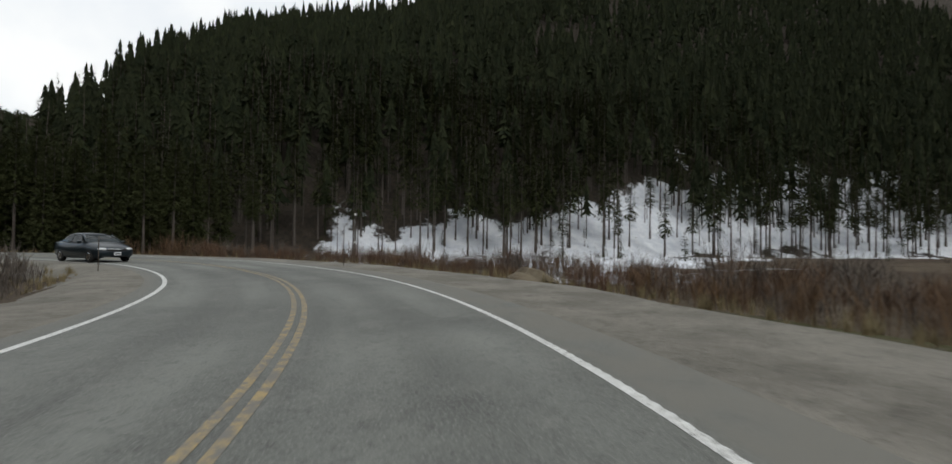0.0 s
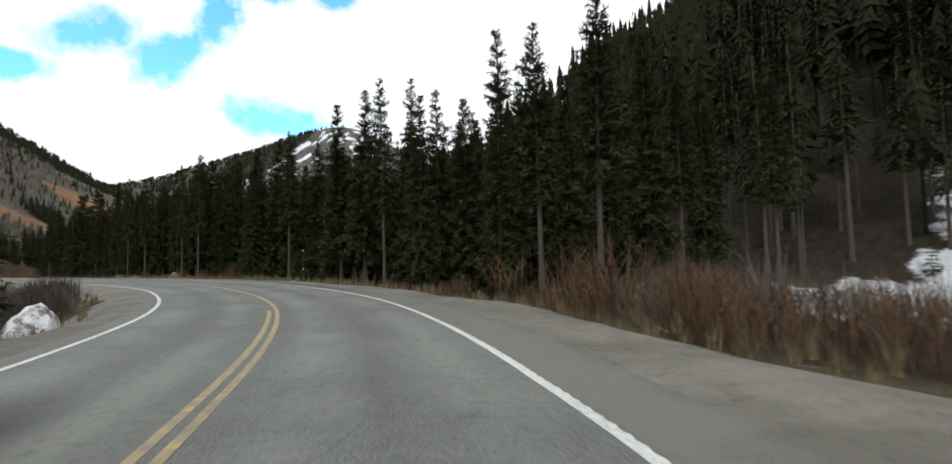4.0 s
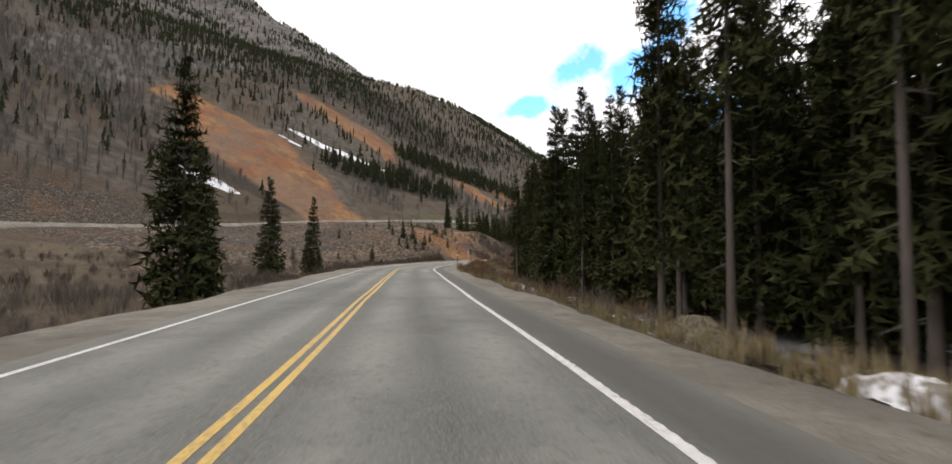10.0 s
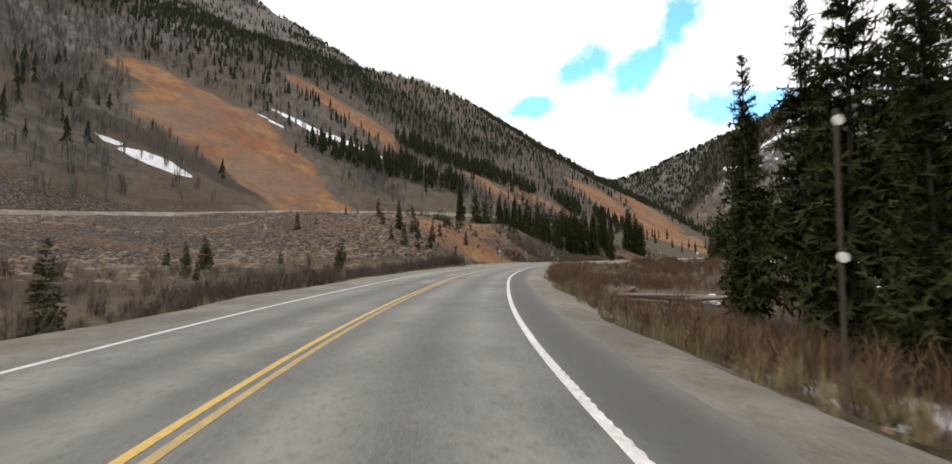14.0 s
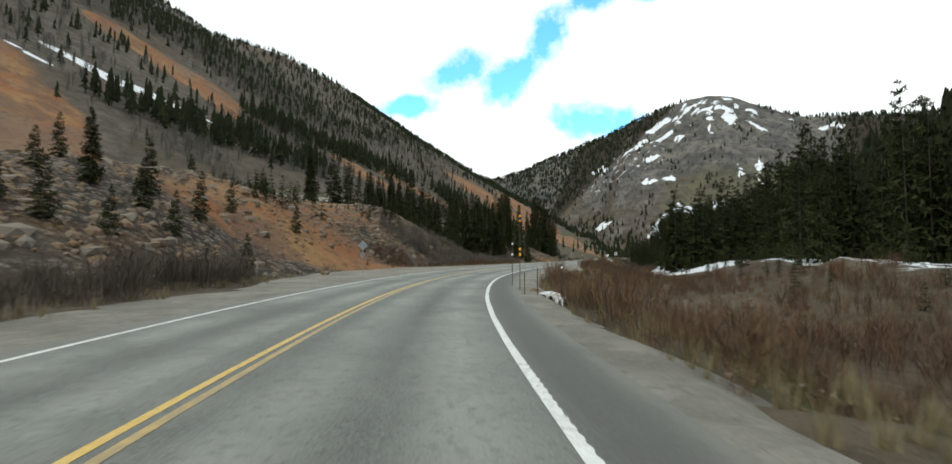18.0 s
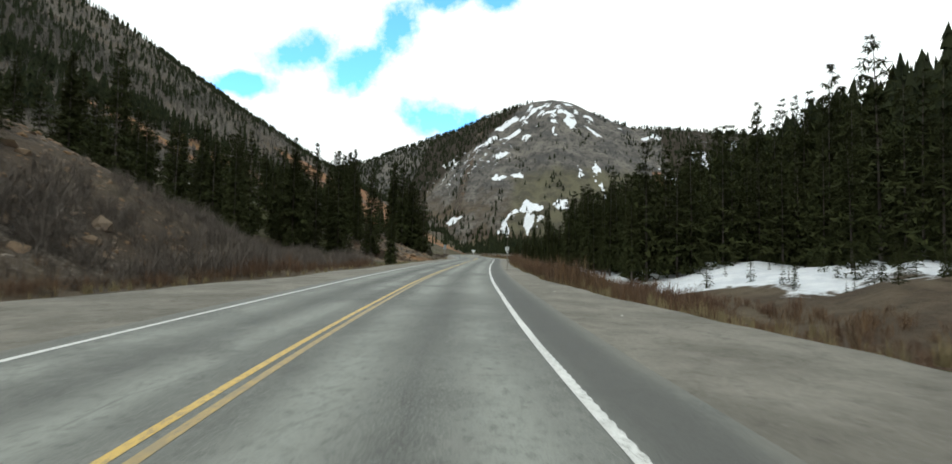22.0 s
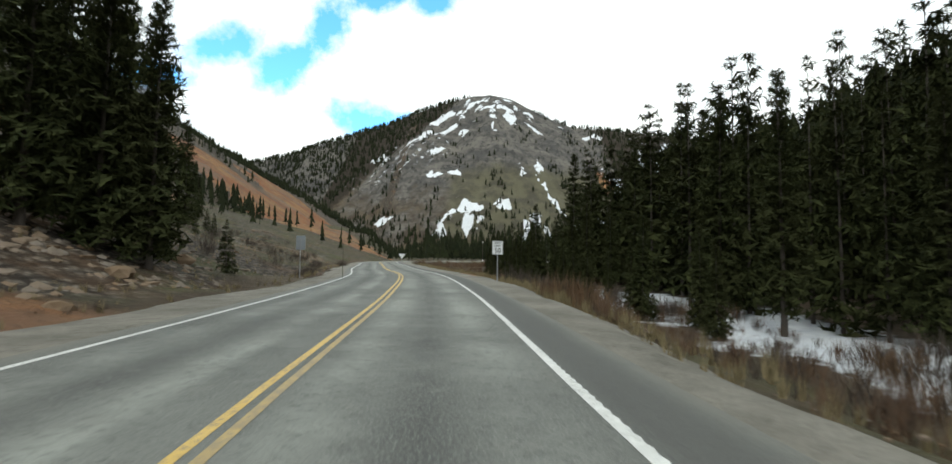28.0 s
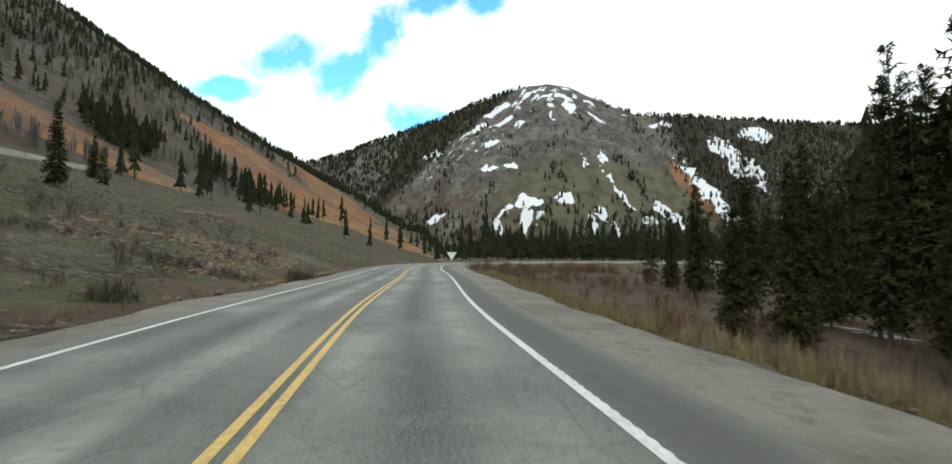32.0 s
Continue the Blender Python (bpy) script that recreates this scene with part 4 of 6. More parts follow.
POLES = [far_tree(rng, 9, 5, 0.34 + 0.12 * rng.random()) for _ in range(6)]
pp = sow(5600, 0, 190, -60, 115, lambda x, y: (x > toe_right(y) + 6) * (x < toe_right(y) + 80) * np.where(x < toe_right(y) + 26, 0.35, 1.0) * (nearest(x, y)[1] > 19) * (blob(x, y, 88, 15, 7, 9, 0) < 0.4))
scatter("spruce_poles", POLES, pp, rng.uniform(7, 13, len(pp)), rng, M_FAR_SPRUCE, "slender bare-stemmed spruces crowding the snowy slope", "forest", 0.9)


def left_wood(x, y):
    up = bench_x(y) - 9 - x
    q = rough2(x, y, 60, 9) + 0.6 * rough2(x, y, 22, 4)
    wood = np.where(up > tree_line(x, y), 0.85 - 0.45 * smooth(y, 400, 460), np.where(up > 40, 0.13 + 0.25 * np.maximum(q, 0), 0.05))
    wood = np.maximum(wood, 0.95 * (streaks(x, y, GROVE) > 0.4))
    bare = np.maximum(streaks(x, y, SCREE), 0.75 * streaks(x, y, [[(-300, 110, 20), (-345, 140, 22)]]))
    return np.where(up > 14, wood * np.clip(1.02 - 1.6 * bare, 0.012, 1) * (streaks(x, y, GULLY_SNOW) < 0.2), 0.0)


p = sow(24000, -900, -165, 0, 720, left_wood)
scatter("spruce_slope", DISTANT, p, rng.uniform(4.2, 8.5, len(p)), rng, M_FAR_SPRUCE, "dark spruces thick along the ridge and scattered on the mountain flank", "forest", 1.15)
p = sow(2600, -290, -190, 190, 460, lambda x, y: streaks(x, y, GROVE) > 0.45)
scatter("spruce_groves", FAR, p, rng.uniform(6, 11, len(p)), rng, M_FAR_SPRUCE, "dark groves of spruce low on the mountain flank", "forest", 1.1)


p = sow(5200, -1450, -890, 60, 860, lambda x, y: np.clip(0.45 + 0.6 * rough2(x, y, 50, 9), 0.1, 1))
scatter("spruce_crest", DISTANT, p, rng.uniform(8, 14, len(p)), rng, M_FAR_SPRUCE, "dark spruces on the high shoulder of the mountain", "forest", 1.2)


def far_wood(x, y):
    z = height(x, y)
    q = rough2(x, y, 40, 3) + 0.7 * rough2(x, y, 15, 1)
    lower = np.clip(1.5 - z / 38 + 0.35 * q, 0, 1)
    left = smooth(-x - 0.75 * np.maximum(262 - z, 0), 118, 150) + 0.35 * smooth(-x, 190, 260) * np.clip(0.6 + q, 0, 1)
    right = smooth(x, 35, 90) * np.clip(0.65 + 0.5 * q, 0, 1)
    face = np.clip(1.6 * (rough2(x, y * 0.5, 13, 5) - 0.42), 0.02, 0.7) * (z < 190)
    crest = 0.5 * smooth(y, 960, 985) * (np.abs(x + 90) > 60)
    return np.where((y > 640) & (y < 1010), np.maximum.reduce([lower, left, right, face, crest]), 0)


p = sow(21000, -700, 520, 640, 1012, far_wood)
scatter("far_wood", DISTANT, p, rng.uniform(4.5, 8.5, len(p)), rng, M_FAR_SPRUCE, "dark conifers on the far mountain", "forest", 1.75)
p = sow(5200, -240, 260, 330, 700, lambda x, y: ((np.abs(nearest(x, y)[1]) > 14) & (x > -190) & ~((y < 400) & (x < 0) & (x > -110))) * 0.85 * np.where(x < -118, 0.35 * (streaks(x, y, SCREE) < 0.15), 1.0))
scatter("valley_wood", DISTANT, p, rng.uniform(8, 14, len(p)) * np.where(p[:, 0] < -118, 0.6, 1.0), rng, M_FAR_SPRUCE, "dark conifers filling the valley floor", "forest")

# ------------------------------------------------------------------ things beside the road
def part(name, me, parent, label=""):
    """Links a mesh as one part under a thing or under a part."""
    ob = new(name, me)
    ob.parent = parent
    if label:
        ob["label"] = label
    return ob


def thing(name, label, category, group="", data=None):
    return tagged(new(name, data), label, category, group)


def zat(x, y):
    return float(height(np.array([x]), np.array([y]))[0])


def bm_mesh(name, bm, mat, shade=False):
    me = bpy.data.meshes.new(name)
    bm.to_mesh(me)
    bm.free()
    me.materials.append(mat.m)
    if shade:
        me.polygons.foreach_set("use_smooth", np.full(len(me.polygons), True))
    return me


def box_bm(bm, sx, sy, sz, at=(0, 0, 0), turn=None, bevel=0.0):
    m = Matrix.Translation(at) @ (turn or Matrix.Identity(4)) @ Matrix.Diagonal((sx, sy, sz, 1))
    r = bmesh.ops.create_cube(bm, size=1.0, matrix=m)
    if bevel:
        es = list({e for v in r["verts"] for e in v.link_edges})
        bmesh.ops.bevel(bm, geom=es, offset=bevel, segments=2, affect="EDGES", profile=0.5)
    return bm


def tube_bm(bm, pts, radii, sides=8):
    """A round bar through points with a radius at each."""
    rings = []
    for i, p in enumerate(pts):
        p = Vector(p)
        d = (Vector(pts[min(i + 1, len(pts) - 1)]) - Vector(pts[max(i - 1, 0)])).normalized()
        q = d.to_track_quat("Z", "Y")
        rings.append([bm.verts.new(p + q @ Vector((radii[i] * math.cos(6.2832 * k / sides), radii[i] * math.sin(6.2832 * k / sides), 0))) for k in range(sides)])
    for a, b in zip(rings, rings[1:]):
        for k in range(sides):
            bm.faces.new((a[k], a[(k + 1) % sides], b[(k + 1) % sides], b[k]))
    bm.faces.new(rings[0][::-1])
    bm.faces.new(rings[-1])
    return bm


# ---- single spruces near the road
rng = np.random.default_rng(21)
SPRUCES = []
for i, (bare, width, whorls, per, tw) in enumerate([(0.05, 0.155, 46, 8, 27), (0.07, 0.13, 50, 8, 26), (0.18, 0.115, 46, 8, 26), (0.40, 0.085, 38, 7, 24), (0.03, 0.20, 24, 8, 18), (0.10, 0.105, 52, 7, 26)]):
    sv, sf, cv, cf = spruce(rng, bare, width, whorls, per, tw, 0.034 if i != 4 else 0.04)
    SPRUCES.append((mesh_from("trunk", sv, sf, M_BARK, True), mesh_from("crown", cv, cf, M_SPRUCE)))
SPRUCE_LABELS = ["broad dark green spruce with boughs down to the ground", "dense dark spruce at the roadside", "dark spruce with a bare lower trunk",
                 "tall slender spruce with a long bare pale trunk", "short full young spruce among dry brush", "narrow dark spruce spire at the roadside"]


def plant(kind, x, y, h, group, sink=0.08, wide=1.0):
    ob = thing("spruce_tree", SPRUCE_LABELS[kind], "tree", group)
    part("trunk", SPRUCES[kind][0], ob, "grey-brown flaking trunk")
    part("crown", SPRUCES[kind][1], ob)
    ob.matrix_world = pose(x, y, zat(x, y) - sink, 0, 0, rng.uniform(0, 360)) @ Matrix.Diagonal((h * wide, h * wide, h, 1))
    return ob


# the stands close to the road on its right
stand, behind = [], []
for s0, s1, n, lo, hi in ((52, 108, 320, 8.2, 26), (104, 141, 230, 8.0, 26), (230, 340, 470, 8.0, 30)):
    ss = rng.uniform(s0, s1, n)
    of = lo + (hi - lo) * rng.random(n)
    for s_, o_ in zip(ss, of):
        if o_ < float(gravel_r(s_)) + 2.6 or (200 < s_ < 280 and o_ < 13.5) or (s_ < 253 and s_ > 200 and o_ < 27) or (s_ > 280 and o_ < 8.5) or (s_ > 280 and o_ < 12.5 and rng.random() < 0.6) or (s_ > 326 and o_ < 14) or (s_ > 132 and s_ < 200 and o_ > 19):
            continue
        x, y = (float(q) for q in road_xy(s_, o_))
        if abs(float(nearest([x], [y])[1][0])) < o_ - 1 or any((x - a) ** 2 + (y - b) ** 2 < 2.4 for a, b in stand):
            continue
        stand.append((x, y))
        if o_ > (12.6 if s_ < 200 else 16.0):
            behind.append((x, y, zat(x, y) - 0.1))
            continue
        k = int(rng.choice([1, 0, 1, 5, 5, 2])) if o_ > 9.5 else int(rng.choice([2, 3, 3, 2, 5] if s_ < 200 else [1, 5, 0, 1]))
        plant(k, x, y, rng.uniform(8.5, 13) * (1.15 if s_ < 96 else 0.9 if s_ < 200 else 0.95 if s_ < 280 else 0.4 if o_ < 12.5 else 0.8 if s_ < 290 else 0.62 if s_ < 311 else 0.5), "roadside spruces")
behind = np.array(behind)
hb = rng.uniform(9, 13.5, len(behind)) * np.where(behind[:, 1] > 250, np.where(behind[:, 0] + 97.8 > 0.64 * (behind[:, 1] - 262), np.where(behind[:, 0] > -81, 1.25, 0.78), 0.55), np.where((behind[:, 1] > 103) & (behind[:, 1] < 130), 0.8, 1.05))
state = rng.bit_generator.state
scatter("spruce_stand_crowns", [(t[2], t[3]) for t in FULL], behind, hb, rng, M_SPRUCE, "dark spruce crowns deeper in the roadside stand", "forest", 1.15)
rng.bit_generator.state = state
scatter("spruce_stand_stems", [(t[0], t[1]) for t in FULL], behind, hb, rng, M_BARK, "grey stems deeper in the roadside stand", "forest", 0.75)

# single trees set apart

def singles(trees):
    """Single spruces given by kind, place and height."""
    for k, x, y, h in trees:
        plant(k, x, y, h, "scattered spruces", wide=1.0 if k != 3 else 1.1)


singles([(3, 20.3, 42.9, 10.5), (3, 21.9, 41.6, 11.5), (2, 25.2, 44.5, 11.0), (3, 27.0, 45.2, 10.5), (5, 19.6, 46.5, 10.0), (2, 30, 48, 11), (3, 33, 47, 11), (2, 23.5, 48.5, 11), (5, 16.5, 51, 10.5), (1, 19, 52, 11), (1, 22.5, 54, 12), (2, 27, 52, 11), (0, -33.0, 82.2, 10.5), (4, -22.0, 74.2, 4.0), (4, -23.0, 75.6, 4.4), (1, -50.6, 97.2, 7.6), (0, -60.0, 97.8, 10.5), (1, -39.0, 84.8, 8.4), (4, -41, 85.5, 3.0), (1, -13.5, 63.0, 9.5)])
singles([(5, -15.5, 64.5, 8.0), (4, -30.5, 71, 4.5), (1, -4.5, 52.0, 10.0), (4, -60.5, 103.5, 3.0), (0, -2.0, 42.0, 9.0), (1, -6.5, 40.0, 11.0), (5, -9.0, 46.0, 10.0), (1, 3.5, 36.0, 7.5), (1, 3.6, 42.0, 8.5), (5, 2.2, 43.6, 7.5), (4, -96.4, 150.5, 3.2), (4, -93.0, 147.0, 2.6), (0, -97.5, 145.0, 4.4), (4, -98.5, 148.5, 3.6), (4, -91.0, 143.0, 2.4), (4, -104, 146, 3.0), (4, -88.0, 130.0, 2.6), (4, -84.0, 127.0, 2.2), (0, -98.5, 211.5, 5.0), (1, -107.0, 227.5, 12.0)])
singles([(5, -110.5, 230.0, 11.5), (1, -112.0, 233.0, 13.0), (1, -108.0, 220.0, 12.5), (5, -110.0, 215.0, 10.0), (0, -113.5, 222.0, 10.0), (1, -114.0, 236.5, 12.5), (0, -116.5, 239.5, 12.0), (5, -46.6, 121.3, 10.5), (2, -44.8, 120.2, 11.5), (1, -43.4, 118.6, 12.5), (5, -41.8, 118.2, 12), (1, -40.6, 116.4, 12.5), (2, -42.6, 121.4, 11), (1, -39.4, 118.8, 12), (5, -37.8, 115.0, 12.5), (1, -36.4, 113.2, 12), (0, -44.6, 123.8, 10.5), (1, -47.4, 124.6, 9.5), (2, -38.6, 112.6, 11.5), (1, -104.2, 242.6, 10.5)])
singles([(0, -106.0, 242.4, 11.5), (1, -107.4, 244.2, 12.5), (5, -109.8, 243.6, 13), (1, -105.6, 244.2, 10.5), (0, -110.2, 245.4, 13.5), (5, -107.2, 245.0, 11), (1, -107.2, 240.8, 12.5), (1, -124.0, 275.0, 11.5), (4, -104.5, 248.2, 2.8), (4, -112.6, 252.0, 3.0), (4, -121.5, 276.0, 2.4), (4, -124.0, 279.0, 2.8), (4, -118.6, 268.2, 2.2), (4, -66, 192, 1.6), (4, -64, 194.5, 1.3), (4, -62.5, 190, 1.9), (4, -65.5, 197, 1.5), (4, -61, 186, 1.7), (4, -59.5, 181, 2.0), (4, -63, 200, 1.8)])
singles([(1, -84.8, 267.6, 11.8), (0, -73.4, 283.0, 17.0), (1, -75.8, 280.4, 15.0), (1, -71.0, 281.2, 17.5), (0, -68.4, 284.5, 18.5), (1, -65.8, 280.5, 19.0), (5, -63.2, 279.5, 20.0), (1, -64.2, 290.0, 21.0), (0, -60.0, 286.0, 21.0), (1, -77.6, 274.2, 14.0), (0, -74.5, 271.0, 16.0), (1, -70.8, 273.0, 18.0), (1, -73.0, 301.2, 16.0), (0, -70.6, 300.0, 16.5), (1, -68.2, 299.0, 17.5), (5, -70.0, 304.0, 17.0), (1, -66.4, 302.2, 18.0), (1, -67.0, 294.6, 18.5), (1, -133.2, 292.0, 6.5), (4, -148, 310, 4.5)])
singles([(0, -158, 318, 6)])

def roadside(trees):
    """Spruces given by station, offset, kind and height."""
    for s_, o_, k, h in trees:
        x, y = (float(q) for q in road_xy(s_, o_))
        plant(k, x, y, h, "roadside spruces", wide=0.72 if o_ < 7 else 1.0)


roadside([(96, 11.5, 1, 13), (98, 8.8, 2, 12), (100, 9.8, 1, 12), (102, 8.6, 5, 11), (104, 10.2, 1, 12), (106, 8.9, 2, 11), (109, 9.6, 1, 11.5), (112, 9.0, 5, 10.5), (94, 9.2, 5, 12.5), (116, 9.8, 1, 10.5), (90, 8.4, 2, 12.5), (119, 11, 1, 11), (289, 14.4, 1, 11.5), (85.2, 6.3, 3, 12.5), (87.8, 6.0, 3, 12), (90.6, 6.8, 2, 12), (99, 5.7, 3, 12), (101.4, 5.6, 2, 11.5), (96.2, 6.2, 3, 11.5), (93, 14, 1, 14)])
roadside([(97, 16, 0, 14.5), (100, 14.5, 1, 14), (103, 17, 5, 14.5), (105, 14, 0, 13.5), (107, 16.5, 1, 14), (101, 19, 1, 15), (96, 19, 0, 15), (89, 15, 1, 14.5), (86, 17, 0, 14.5), (110, 15, 1, 13), (118, 13.5, 1, 13), (120, 16, 0, 13.5), (122, 13, 5, 12.5), (124, 15.5, 1, 13.5), (126, 18, 0, 14), (121, 19, 1, 14), (127, 14.5, 1, 12.5), (121, 11.6, 5, 13), (117, 15, 0, 14), (119, 12.4, 1, 13.5)])
roadside([(122.6, 9.4, 1, 13.5), (124.4, 10.4, 0, 14), (121.6, 10.8, 1, 14.5), (123.4, 12.2, 5, 14)])
bank_back = []
for clump_i in range(88):   # the clump on the far side of the left bank
    x, y = rng.uniform(-136, -106), rng.uniform(192, 246)
    if x < toe_left(y) - 6 and clump_i < 44:
        plant(int(rng.choice([0, 1, 5])), x, y, rng.uniform(7.5, 12.5), "spruce clump on the bank")
    elif x < toe_left(y) - 6:
        bank_back.append((x - 4, y, zat(x - 4, y) - 0.1))

bank_back = np.array(bank_back)
hb = rng.uniform(7.5, 12.5, len(bank_back))
state = rng.bit_generator.state
scatter("bank_wood_crowns", [(t[2], t[3]) for t in FULL], bank_back, hb, rng, M_SPRUCE, "dark spruce crowns deeper in the clump on the bank", "forest")
rng.bit_generator.state = state
scatter("bank_wood_stems", [(t[0], t[1]) for t in FULL], bank_back, hb, rng, M_BARK, "grey stems deeper in the clump on the bank", "forest")

for _ in range(32):   # young spruces and shrubs on the road cut
    y = rng.uniform(112, 178)
    x = float(toe_left(y)) + 1.5 - 26 * rng.random() ** 1.4
    plant(4, x, y, rng.uniform(0.9, 3.2), "young spruces on the road cut", 0.05, 1.15)

# ---- leafless willows, dry grass
M_WILLOW = Mat("willow_stems", 0.8, 0, 0.2)
M_WILLOW.color(M_WILLOW.mix(M_WILLOW.island(), M_WILLOW.mix(M_WILLOW.step(M_WILLOW.noise(0.12, 3), 0.4, 0.6), (0.13, 0.073, 0.041), (0.165, 0.10, 0.048)), (0.066, 0.045, 0.034)))
M_GREYBRUSH = Mat("grey_brush_stems", 0.85, 0, 0.15)
M_GREYBRUSH.color(M_GREYBRUSH.mix(M_GREYBRUSH.island(), (0.135, 0.115, 0.098), (0.07, 0.06, 0.052)))
M_DARKBRUSH = Mat("dark_brush_stems", 0.85, 0, 0.15)
M_DARKBRUSH.color(M_DARKBRUSH.mix(M_DARKBRUSH.island(), (0.10, 0.078, 0.062), (0.05, 0.042, 0.036)))
M_GRASS = Mat("dry_grass", 0.85, 0, 0.15)
M_GRASS.color(M_GRASS.mix(M_GRASS.island(), (0.26, 0.21, 0.12), (0.15, 0.125, 0.07)))


def bush(rng, stems, spread, width=0.010):
    """Upright forking stems from one root, height 1."""
    v, f = [], []
    for _ in range(stems):
        a, q = rng.random() * 6.28, spread * (0.15 + 0.85 * rng.random())
        b0 = Vector((0.22 * spread * rng.standard_normal(), 0.22 * spread * rng.standard_normal(), -0.05))
        h = 0.55 + 0.5 * rng.random()
        tip = b0 + Vector((q * math.cos(a), q * math.sin(a), h))
        knee = b0.lerp(tip, 0.5) + Vector((0, 0, 0.06)) - 0.12 * Vector((q * math.cos(a), q * math.sin(a), 0))
        side = Vector((-math.sin(a + 0.8 * rng.standard_normal()), math.cos(a), 0)).normalized() * width
        o = len(v)
        v += [b0, knee + side, knee - side, tip]
        f += [(o, o + 1, o + 2), (o + 2, o + 1, o + 3)]
        for _k in range(3):
            t = 0.3 + 0.5 * rng.random()
            r = b0.lerp(tip, t)
            e = r + Vector((0.16 * rng.standard_normal(), 0.16 * rng.standard_normal(), 0.14 + 0.16 * rng.random()))
            o = len(v)
            v += [r - side * 0.6, r + side * 0.6, e]
            f.append((o, o + 1, o + 2))
    return np.array([tuple(q) for q in v]), np.array(f)


BUSH = [bush(rng, 28, 0.55, 0.0075) for _ in range(8)]
TUFT = []
for _ in range(5):
    v, f = [], []
    for _k in range(22):
        a, q = rng.random() * 6.28, 0.5 * rng.random()
        b = np.array([0.12 * rng.standard_normal(), 0.12 * rng.standard_normal(), -0.03])
        tip = b + np.array([q * math.cos(a), q * math.sin(a), 0.5 + 0.6 * rng.random()])
        w = 0.03 * np.array([-math.sin(a), math.cos(a), 0])
        v += [b - w, b + w, tip]
        f.append((len(v) - 3, len(v) - 2, len(v) - 1))
    TUFT.append((np.array(v), np.array(f)))


def belt(n, s0, s1, lo, hi, keep=None):
    """Places along the road between two offsets (numbers or functions of the station)."""
    s = rng.uniform(s0, s1, n)
    a = lo(s) if callable(lo) else lo
    b = hi(s) if callable(hi) else hi
    o = a + (b - a) * rng.random(n)
    x, y = road_xy(s, o)
    ok = np.abs(nearest(x, y)[1]) > np.abs(o) - 1.0
    if keep is not None:
        ok &= keep(x, y)
    x, y, s, o = x[ok], y[ok], s[ok], o[ok]
    return np.stack([x, y, height(x, y) - 0.05], 1)


not_pond = lambda x, y: np.hypot((x + 58.6) / 8.6, (y - 134.5) / 7.6) > 1.0
right_edge = lambda s: gravel_r(s) + drift(s) + 0.4
left_edge = lambda s: gravel_l(s) - 1.2


def thicket(name, places, lo, hi, mat, label, wide=1.0, kinds=None):
    clump = np.clip(0.85 + 0.55 * rough2(places[:, 0], places[:, 1], 3.2, 4) + 0.3 * rough2(places[:, 0], places[:, 1], 9, 1), 0.45, 1.4)
    return scatter(name, kinds or BUSH, places, rng.uniform(lo, hi, len(places)) * clump, rng, mat, label, "shrubs", wide)


thicket("willow_thicket", belt(520, -25, 26, lambda s: right_edge(s) + 0.5, lambda s: gravel_r(s) + 12), 1.0, 1.9, M_WILLOW, "leafless red-brown willow thicket below the shoulder")
thicket("willow_thicket", belt(330, 24, 50, right_edge, lambda s: gravel_r(s) + 14), 0.8, 1.7, M_WILLOW, "leafless red-brown willows in front of old snow")
thicket("willow_thicket", belt(240, 52, 112, right_edge, lambda s: gravel_r(s) + 9), 0.6, 1.5, M_WILLOW, "thin leafless willows under the roadside spruces")
thicket("willow_thicket", belt(640, 108, 146, right_edge, 22, not_pond), 0.7, 1.4, M_WILLOW, "leafless brown willow thicket in the wet meadow")
thicket("willow_thicket", belt(1900, 140, 246, right_edge, lambda s: np.interp(s, [140, 180, 215, 246], [30, 28, 19, 14]), not_pond), 0.7, 1.35, M_WILLOW, "leafless brown willow thicket filling the wet meadow")
thicket("willow_thicket", belt(420, 150, 216, lambda s: gravel_r(s) + drift(s) + 0.45, lambda s: gravel_r(s) + 4), 0.5, 1.05, M_WILLOW, "leafless brown willows at the edge of the gravel")
thicket("willow_thicket", belt(380, 224, 264, right_edge, lambda s: gravel_r(s) + 7), 0.8, 1.4, M_WILLOW, "leafless red-brown willows thick along the gravel")
thicket("willow_thicket", belt(420, 244, 290, right_edge, lambda s: gravel_r(s) + 9), 0.7, 1.3, M_WILLOW, "leafless red-brown willows below the shoulder")
thicket("willow_thicket", belt(420, 312, 400, right_edge, 22), 0.8, 1.4, M_WILLOW, "leafless red-brown willows along the bend")
thicket("grey_thicket", belt(1300, 20, 168, left_edge, -27), 0.7, 1.5, M_GREYBRUSH, "leafless grey-brown brush beside the road")
thicket("grey_thicket", belt(520, -40, 44, left_edge, -22), 1.2, 2.3, M_GREYBRUSH, "tall leafless brush inside the bend")
thicket("grey_thicket", belt(560, 222, 254, lambda s: left_edge(s) - 1.5, -19), 0.9, 2.0, M_GREYBRUSH, "dense leafless brush on the bank")
thicket("grey_thicket", belt(260, 256, 345, lambda s: left_edge(s) - 2, -30), 0.4, 1.5, M_DARKBRUSH, "scattered leafless brush on the grassy bank")
thicket("grey_thicket", belt(190, 172, 191, left_edge, -13), 0.8, 1.7, M_DARKBRUSH, "dark leafless brush at the foot of the road cut")
thicket("grey_thicket", belt(520, 128, 178, left_edge, -14), 0.8, 1.6, M_DARKBRUSH, "dark leafless brush along the gravel")
thicket("willow_thicket", belt(330, 214, 250, left_edge, lambda s: gravel_l(s) - 4.5), 0.5, 1.1, M_WILLOW, "low leafless russet brush along the gravel")
